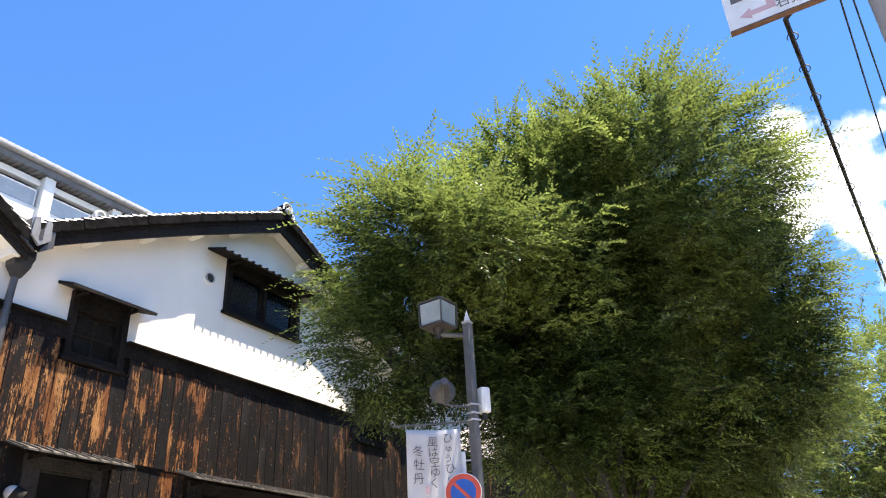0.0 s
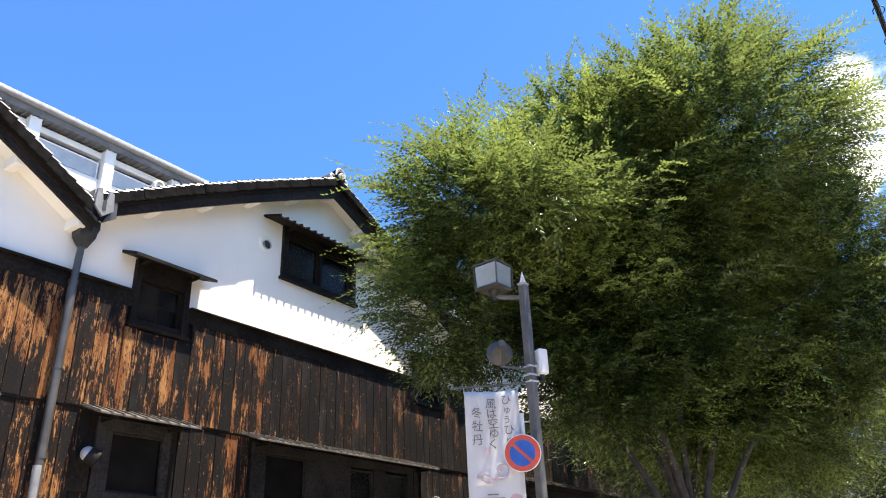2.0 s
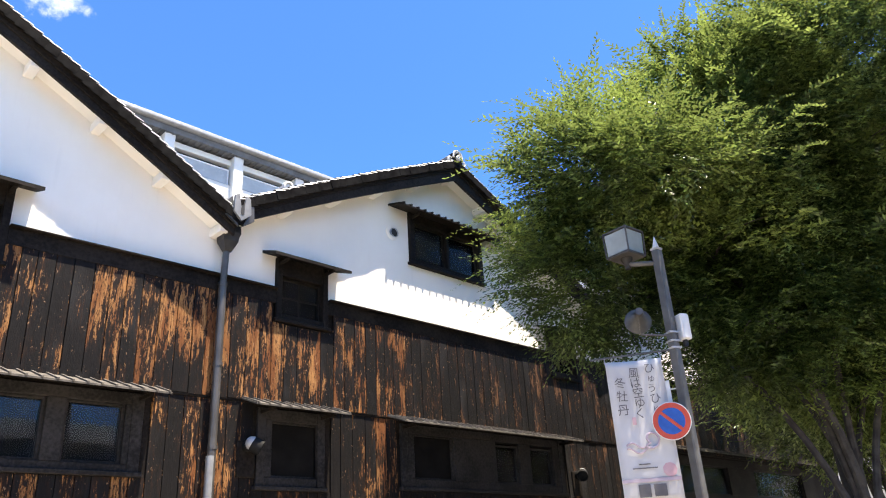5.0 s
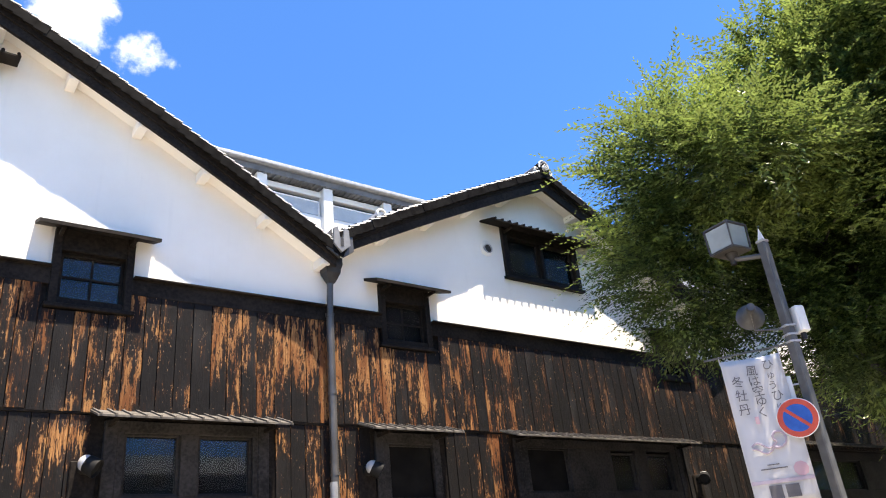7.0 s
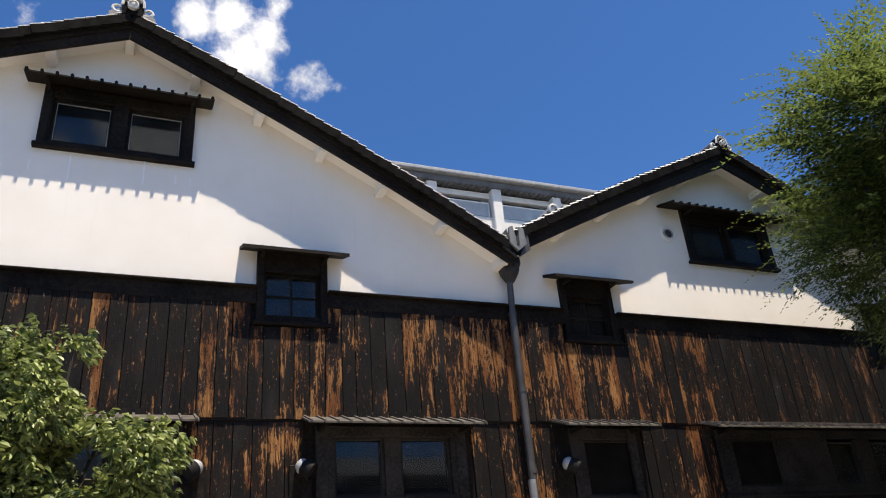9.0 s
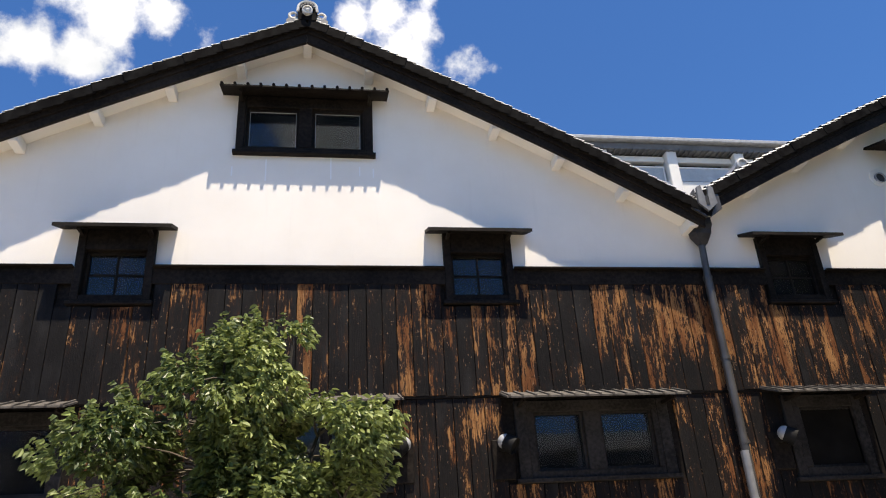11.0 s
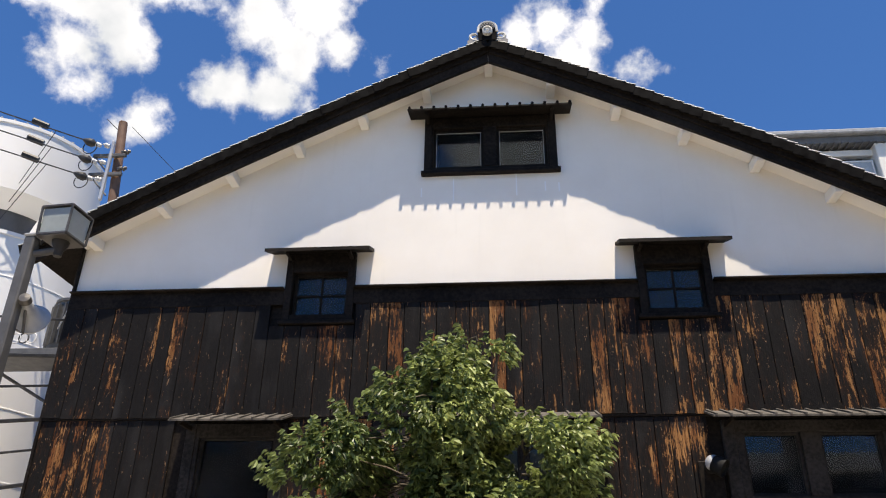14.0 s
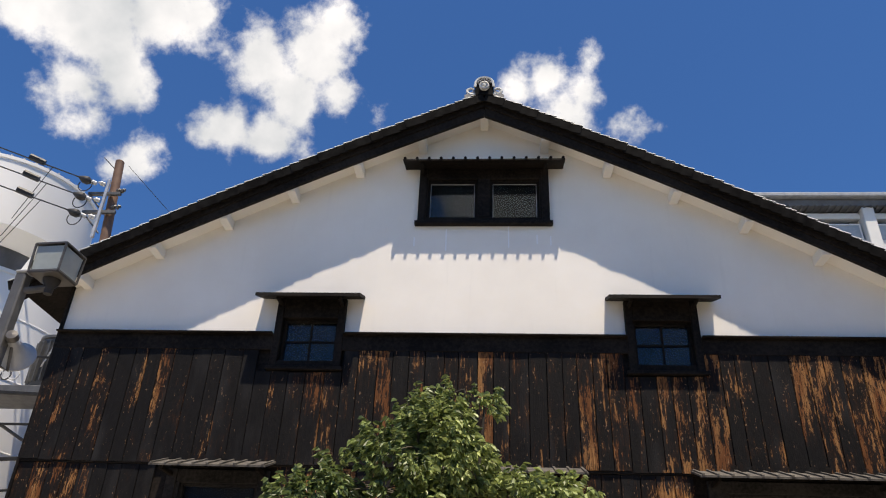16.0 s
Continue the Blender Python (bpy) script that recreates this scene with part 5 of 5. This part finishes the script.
    for k, (z, zf) in enumerate(((11.35, 16.0), (10.9, 15.3), (10.45, 14.6))):
        part("line", wire([(x - 0.72, y - 0.36, z - 0.04), (far[0], far[1] - k * 0.5, zf + 0.5)], 0.016, 0.5), BLACK, w)
        part("clamp", Geo().tube([(x - 1.45, y - 0.7, z + 0.12), (x - 1.75, y - 0.85, z + 0.2)], 0.075, 7), BLACK, w)
        part("drop", wire([(x - 1.3, y - 0.6, z + 0.1), (x - 1.7 - 0.1 * k, y - 0.75, z - 1.4)], 0.009, 0.0), BLACK, w)
    part("line", wire([(x + 0.1, y, 11.9), (x + 6.0, y + 14, 8.6)], 0.007, 0.3), BLACK, w)
    for k, z in enumerate((5.75, 5.3, 4.95, 4.55, 4.2, 3.8)):
        part("line", wire([(x + 2.4, y - 4.0 + 0.3 * k, z - 0.3), (x - 14.0, y - 7.0, z + 0.9 - 0.25 * k)], 0.032 if k % 2 else 0.02, 0.25 + 0.12 * k), BLACK, w)
    part("splice", Geo().box(x + 0.2, x + 0.9, y - 4.6, y - 4.3, 4.55, 4.75, 0.04), BLACK, w)


utility_pole()


# ---- sign post beside the street ----
def sign_post():
    x, y = 6.75, -9.86
    p = thing("utility_pole", "grey concrete utility pole with an advertising board", "utility pole", (x, y, 0))
    part("shaft", Geo().tube([(x, y, 0), (x, y, 11.0)], [0.19, 0.14], 20), CONCRETE, p, smooth=True)
    for z in (6.28, 7.0):
        part("bracket", Geo().tube([(x - 0.05, y + 0.1, z), (x - 0.05, y + 0.45, z)], 0.03, 6), ZINC, p)
        part("strap", Geo().lathe([(0.175, z - 0.02), (0.18, z - 0.02), (0.18, z + 0.02), (0.175, z + 0.02)], Matrix.Translation((x, y, 0)), 20), ZINC, p)
    b = thing("direction_board", "white advertising board with a pink turn arrow", "sign", (x - 0.05, y + 0.75, 6.2))
    m = Matrix.Translation((x - 0.05, y + 0.80, 6.2)) @ Matrix.Rotation(radians(-90), 4, "Z")
    # local x runs to the reader's right, local y is the board's depth
    part("panel", Geo().box(-0.45, 0.45, -0.03, 0.03, 0.0, 1.1, 0.008, m), WHITE_METAL, b)
    part("lower_edge", Geo().box(-0.452, 0.452, -0.034, 0.034, -0.012, 0.008, 0.003, m), RUST, b, "rusty lower edge")
    face = m @ Matrix.Translation((0, -0.032, 0)) @ pose(0, 0, 0, 90)
    ar = Geo()
    flat = [(-0.34, 0.12), (-0.24, 0.06), (-0.24, 0.095), (-0.03, 0.095), (-0.03, 0.235), (-0.10, 0.235), (-0.10, 0.15), (-0.24, 0.15), (-0.24, 0.185)]
    ar.prism(flat, 0.0, 0.002)
    ar.v = [tuple(m @ Vector((q[0], -0.0305 - q[1], q[2]))) for q in ar.v]
    part("arrow", ar, PINK, b, "pink arrow bent to the side")
    lettering("words", "右折40m", 0.125, INK, b, face @ pose(0.20, 0.105, 0.0))
    lettering("words", "手前", 0.125, INK, b, face @ pose(0.08, 0.235, 0.0))
    part("print_bar", Geo().box(0.18, 0.40, -0.033, -0.0305, 0.19, 0.28, 0, m), INK, b)
    part("print_bar", Geo().box(-0.38, -0.02, -0.033, -0.0305, 0.30, 0.40, 0, m), INK, b)
    w = thing("street_cables", "black bundled overhead cables with ties", "cables", (x, y, 7), kind="stuff")
    c0, c1 = Vector((7.6, -9.1, 6.85)), Vector((46.0, -11.2, 6.9))
    for k in range(3):
        o = Vector((0, 0.015 * math.cos(2.1 * k), 0.015 * math.sin(2.1 * k)))
        part("bundle", wire([(x, y + 0.15, 6.8), c0 + o, c1 + o], 0.015, 0.02), BLACK, w)
    for i in range(26):
        q = c0.lerp(c1, i / 60 + 0.01)
        loop = [(q.x, q.y + 0.055 * math.cos(a), q.z + 0.045 + 0.06 * math.sin(a)) for a in [math.pi * 1.6 * j / 10 - 0.4 for j in range(11)]]
        part("tie", Geo().tube(loop, 0.007, 4), BLACK, w)
    for z, ya, yb in ((7.2, -9.45, -12.25), (7.5, -9.49, -13.4)):
        part("wire", wire([(5.0, ya, z), (46.0, yb, z)], 0.011, 0.0), BLACK, w)


sign_post()


# ---- house across the street, seen in the panes ----
op = thing("opposite_house", "plastered house across the street with tiled roof", "house", (3, -19, 0))
part("wall", Geo().box(-14, 20, -24, -15.5, 0, 5.3), DARK, op)
r = roof_sheet(0, 4.6, 4.6, 0, (0.32, 0.0), -15, 21, 0.045, 0.036, 2)
r.v = [(q[1], -19.6 + q[0], 7.13 + q[2]) for q in r.v]
r.f = [tuple(reversed(f)) for f in r.f]
part("roof", r, TILE_PALE, op, "pale sunlit pantile roof")


# ---- trees ----
def spray_template(rnd, count, length, leaf, droop, flat=0.25):
    """A twig with leaves in two rows; arrays of triangles, twig along x."""
    tris = []
    for i in range(count):
        u = (i + 0.6) / count
        side = 1 if i % 2 else -1
        c = Vector((length * u, 0, -droop * length * u * u))
        way = Vector((0.75, side * 0.66, rnd.uniform(-0.6, 0.2))).normalized()
        size = leaf * (0.75 + 0.5 * math.sin(math.pi * min(u + 0.15, 1))) * rnd.uniform(0.8, 1.15)
        if i == count - 1:
            way = Vector((1, 0, -0.3)).normalized()
        cross = way.cross(Vector((0, rnd.uniform(-flat, flat), 1))).normalized()
        up = cross.cross(way)
        b, t = c, c + way * size
        l, r_ = c + way * size * 0.42 + cross * size * 0.20 + up * size * 0.05, c + way * size * 0.42 - cross * size * 0.20 + up * size * 0.06
        tris.append((b, l, t, r_))
    return np.array([[tuple(p) for p in q] for q in tris])


def leaf_cloud(places, templates, rnd, scale=(0.8, 1.2)):
    """One mesh of all leaves: a spray at each (point, way)."""
    out = []
    for p, way in places:
        t = templates[rnd.randrange(len(templates))]
        x = Vector(way).normalized()
        y = x.cross(Vector((rnd.uniform(-0.4, 0.4), rnd.uniform(-0.4, 0.4), 1))).normalized()
        z = x.cross(y)
        rot = np.array((x, -y, -z)) if z.z < 0 else np.array((x, y, z))
        out.append((t @ rot) * rnd.uniform(*scale) + np.array(tuple(p)))
    v = np.concatenate(out)
    n, m = v.shape[:2]
    g_ = Geo()
    g_.v = v.reshape(-1, 3)
    idx = np.arange(n * m).reshape(n, m)
    halves = ([0, 1, 2], [0, 2, 3]) if m == 4 else ([0, 1, 2, 3], [0, 3, 4, 5])
    g_.f = np.concatenate([idx[:, h] for h in halves]).tolist()
    return g_


def crown_points(lobes, count, rnd, inner=0.35, gap=0.0, gap_scale=0.7, rim=0.0, clump=-2.0):
    vol = [r[0] * r[1] * r[2] for _, r in lobes]
    got = []
    while len(got) < count:
        k = rnd.choices(range(len(lobes)), vol)[0]
        c, r = lobes[k]
        d = Vector((rnd.gauss(0, 1), rnd.gauss(0, 1), rnd.gauss(0, 1))).normalized()
        u = rnd.uniform(inner ** 3, 1) ** (1 / 3) * 0.97
        if rnd.random() < rim:
            u = rnd.uniform(0.95, 1.11)
        ripple = 1 + 0.22 * noise.noise(Vector(c) + d * 2.3) + 0.12 * noise.noise(d * 6 + Vector(c))
        p = Vector((c[0] + d.x * r[0] * u * ripple, c[1] + d.y * r[1] * u * ripple, c[2] + d.z * r[2] * u * ripple))
        if noise.noise(p * gap_scale) < gap or noise.noise(p * 1.7 + Vector((9, 4, 7))) < clump:
            continue
        got.append((p, d, u))
    return got


def limb(g_, a, b, r0, r1, rnd, wob=0.25, n=7, lift=0.0, spread=1.0):
    a, b = Vector(a), Vector(b)
    off = Vector((rnd.uniform(-wob, wob), rnd.uniform(-wob, wob), lift))
    path = []
    for i in range(n + 1):
        u = i / n
        p = a.lerp(b, u ** spread)
        path.append(Vector((p.x, p.y, a.z + (b.z - a.z) * u)) + off * math.sin(math.pi * u))
    g_.tube(path, [r0 + (r1 - r0) * i / n for i in range(n + 1)], 8)
    return path


def zelkova(base, lobes, count, seed, label, stems=6, leaf=0.075, trunk_r=0.15, fork=1.1, twigs_to=200):
    rnd = random.Random(seed)
    t = thing("tree", label, "tree", base, group="street trees")
    trunk = Geo()
    ends = []
    b = Vector(base)
    trunk.tube([b, b + Vector((0.02, 0, 0.5)), b + Vector((0, 0.03, fork))], [trunk_r * 1.5, trunk_r * 1.15, trunk_r], 12)
    for i in range(stems):
        c, r = lobes[i % len(lobes)]
        end = Vector(c) + Vector((rnd.uniform(-0.4, 0.4) * r[0], rnd.uniform(-0.4, 0.4) * r[1], rnd.uniform(-0.1, 0.45) * r[2]))
        start = b + Vector((rnd.uniform(-0.08, 0.08), rnd.uniform(-0.08, 0.08), fork * rnd.uniform(0.5, 1)))
        ends.append(limb(trunk, start, end, trunk_r * rnd.uniform(0.5, 0.75), 0.03, rnd, 0.25, 12, 0.0, 2.3))
    part("trunk", trunk, BARK, t, "grey-brown forked trunk and limbs", smooth=True)
    pts = crown_points(lobes, count, rnd, 0.2, -0.55, rim=0.06, clump=-0.10)
    twigs = Geo()
    joints = [p for path in ends for p in path[3:]]
    for p, d, u in pts[:twigs_to]:
        j = min(joints, key=lambda q: (q - p).length)
        limb(twigs, j, p, 0.022, 0.005, rnd, 0.15, 5, 0.1)
    part("twigwork", twigs, TWIG, t, smooth=True, kind="stuff")
    places = []
    for p, d, u in pts:
        way = Vector((d.x, d.y, d.z * 0.3 + 0.08)) + Vector((rnd.uniform(-0.5, 0.5), rnd.uniform(-0.5, 0.5), rnd.uniform(-0.35, 0.35)))
        places.append((p - way.normalized() * 0.2, way))
    shoots = [spray_template(rnd, 26, rnd.uniform(0.75, 1.0), leaf * 1.1, rnd.uniform(0.35, 0.8)) for _ in range(5)]
    outer = [(p, Vector((d.x, d.y, abs(d.z) * 0.45 + 0.25))) for p, d, u in pts if 0.88 < u < 0.98 and d.z > -0.35][: count // 45]
    part("shoot_mass", leaf_cloud(outer, shoots, rnd, (0.7, 1.2)), ZELKOVA, t, "long arching leafy shoots", kind="stuff")
    temps = [spray_template(rnd, 14, rnd.uniform(0.5, 0.68), leaf, rnd.uniform(0.1, 0.45)) for _ in range(6)]
    part("crown", leaf_cloud(places, temps, rnd), ZELKOVA, t, "dense fine green leaves", kind="stuff")
    return t


zelkova((12.35, -5.1, 0.0), [((12.5, -6.3, 7.97), (2.4, 2.3, 2.0)), ((14.4, -7.5, 6.6), (1.4, 1.35, 1.55)), ((14.9, -7.3, 5.2), (1.6, 1.4, 1.5)), ((9.6, -3.45, 6.6), (1.85, 1.5, 1.3)), ((9.95, -2.8, 5.5), (1.7, 1.15, 1.3)), ((11.4, -4.3, 5.0), (1.7, 1.4, 1.1)), ((12.5, -4.9, 5.7), (2.3, 1.9, 1.8)), ((14.0, -6.3, 5.9), (1.9, 1.6, 2.0)),
                                  ((11.5, -4.6, 7.87), (1.9, 1.8, 1.55)), ((13.4, -4.5, 4.9), (2.3, 1.9, 1.25)), ((15.8, -5.8, 4.1), (1.9, 1.7, 1.4)), ((11.2, -4.9, 6.5), (1.8, 1.6, 1.5)), ((12.1, -5.6, 7.0), (1.8, 1.7, 1.6)), ((11.6, -4.2, 4.1), (1.5, 1.2, 0.8)), ((13.2, -5.0, 4.0), (1.9, 1.5, 0.9)), ((14.4, -5.3, 3.7), (1.8, 1.5, 0.9)), ((9.0, -4.6, 6.3), (1.1, 1.0, 0.7))], 50000, 11,
        "tall zelkova street tree with forked trunk and green crown", leaf=0.082, twigs_to=160, stems=9, trunk_r=0.115)
zelkova((19.0, -3.4, 0.0), [((19.0, -3.2, 5.2), (2.9, 2.6, 2.4)), ((17.2, -3.0, 4.6), (2.0, 2.0, 1.6)), ((21.5, -4.2, 5.2), (2.6, 2.4, 2.2))], 6500, 14, "green zelkova street tree beside the boarded wall", leaf=0.11, twigs_to=80)
zelkova((24.0, -9.0, 0.0), [((24.0, -9.0, 5.6), (3.8, 3.8, 3.2)), ((21.5, -7.6, 4.6), (2.6, 2.6, 2.0)), ((25.5, -11.0, 5.5), (3.2, 3.2, 2.8)), ((23.0, -7.5, 3.6), (2.6, 2.4, 1.3))], 7500, 12, "green zelkova street tree farther down the street", leaf=0.11, twigs_to=80)
zelkova((33.0, -6.0, 0.0), [((33.0, -6.0, 6.0), (4.5, 4.5, 3.6)), ((30.0, -4.0, 5.0), (3.0, 3.0, 2.4)), ((34, -10, 4.6), (4, 4, 2.8))], 5200, 13, "green zelkova street tree at the end of the street", leaf=0.14, twigs_to=80)

# white house at the end of the street
fh = thing("far_house", "white plastered house at the end of the street", "house", (46, -3, 0))
part("wall", Geo().box(42, 52, -8, 6, 0, 4.5), WHITE_WALL, fh)
part("roof", Geo().prism([(41.4, 4.4), (47, 6.6), (52.6, 4.4), (52.6, 4.5), (47, 6.75), (41.4, 4.5)], -8.5, 6.5), TILE, fh)

# the next lamp post along the street
copy_thing(lamp_a, Matrix.Translation((20.6, -5.8, 0.0)))


def shrub_tree(base, lobes, count, seed, label):
    rnd = random.Random(seed)
    t = thing("small_tree", label, "tree", base)
    b = Vector(base)
    trunk = Geo()
    ends = []
    for i in range(7):
        c, r = lobes[i % len(lobes)]
        end = Vector(c) + Vector((rnd.uniform(-0.5, 0.5) * r[0], rnd.uniform(-0.5, 0.5) * r[1], rnd.uniform(0.0, 0.6) * r[2]))
        ends.append(limb(trunk, b + Vector((rnd.uniform(-0.03, 0.03), 0, rnd.uniform(0.3, 0.9))), end, 0.03, 0.008, rnd, 0.12, 8, 0.1))
    trunk.tube([b, b + Vector((0, 0, 1.0))], [0.06, 0.045], 10)
    part("trunk", trunk, BARK, t, smooth=True)
    pts = crown_points(lobes, count, rnd, 0.25, -0.06, 2.4)
    joints = [p for path in ends for p in path[3:]]
    twigs = Geo()
    for p, d, u in pts[:160]:
        j = min(joints, key=lambda q: (q - p).length)
        limb(twigs, j, p, 0.009, 0.003, rnd, 0.06, 4, 0.05)
    part("twigwork", twigs, TWIG, t, kind="stuff")
    temps = []
    for _ in range(6):
        tt = []
        n = 7
        for i in range(n):
            a = i * 2.4 + rnd.uniform(-0.3, 0.3)
            o = Vector((0.085 * i / n, 0, 0.02 * i / n))
            way = Vector((0.30 + 0.3 * math.cos(a), math.sin(a) * 0.9, math.cos(a) * 0.5 - 1.0)).normalized()
            cross = way.cross(Vector((rnd.uniform(-0.5, 0.5), rnd.uniform(-0.5, 0.5), 1))).normalized()
            up = cross.cross(way)
            s = rnd.uniform(0.046, 0.072)
            fold = rnd.uniform(0.04, 0.13)
            at = lambda along, across, lift: o + way * (s * along) + cross * (s * across) + up * (s * lift)  # noqa: E731
            tt.append((o, at(0.25, 0.24, fold), at(0.65, 0.20, fold * 0.6), at(1.0, 0.0, -0.20), at(0.65, -0.20, fold * 0.6), at(0.25, -0.24, fold)))
        temps.append(np.array([[tuple(p) for p in q] for q in tt]))
    places = []
    for p, d, u in pts:
        way = Vector((d.x, d.y, abs(d.z) * 0.6 + 0.35)) + Vector((rnd.uniform(-0.5, 0.5), rnd.uniform(-0.5, 0.5), rnd.uniform(-0.2, 0.4)))
        places.append((p, way))
    part("crown", leaf_cloud(places, temps, rnd), DOGWOOD, t, "broad drooping light green leaves", kind="stuff")


shrub_tree((-0.45, -3.25, 0.0), [((-0.33, -3.25, 2.74), (0.54, 0.5, 0.62)), ((-0.40, -3.25, 3.26), (0.19, 0.18, 0.22)), ((-0.12, -3.25, 3.34), (0.13, 0.13, 0.22)), ((0.06, -3.25, 3.28), (0.17, 0.16, 0.18)),
                                 ((0.38, -3.25, 2.46), (0.44, 0.45, 0.34)), ((0.66, -3.25, 2.62), (0.18, 0.17, 0.22)), ((0.25, -3.25, 2.74), (0.18, 0.17, 0.2)),
                                 ((-1.09, -3.25, 2.46), (0.44, 0.4, 0.36)), ((-1.36, -3.25, 2.84), (0.13, 0.13, 0.24)), ((-0.95, -3.25, 2.80), (0.17, 0.16, 0.2)), ((-0.36, -3.2, 1.85), (0.95, 0.6, 0.6))], 4600, 21,
           "small leafy dogwood tree in front of the board wall")
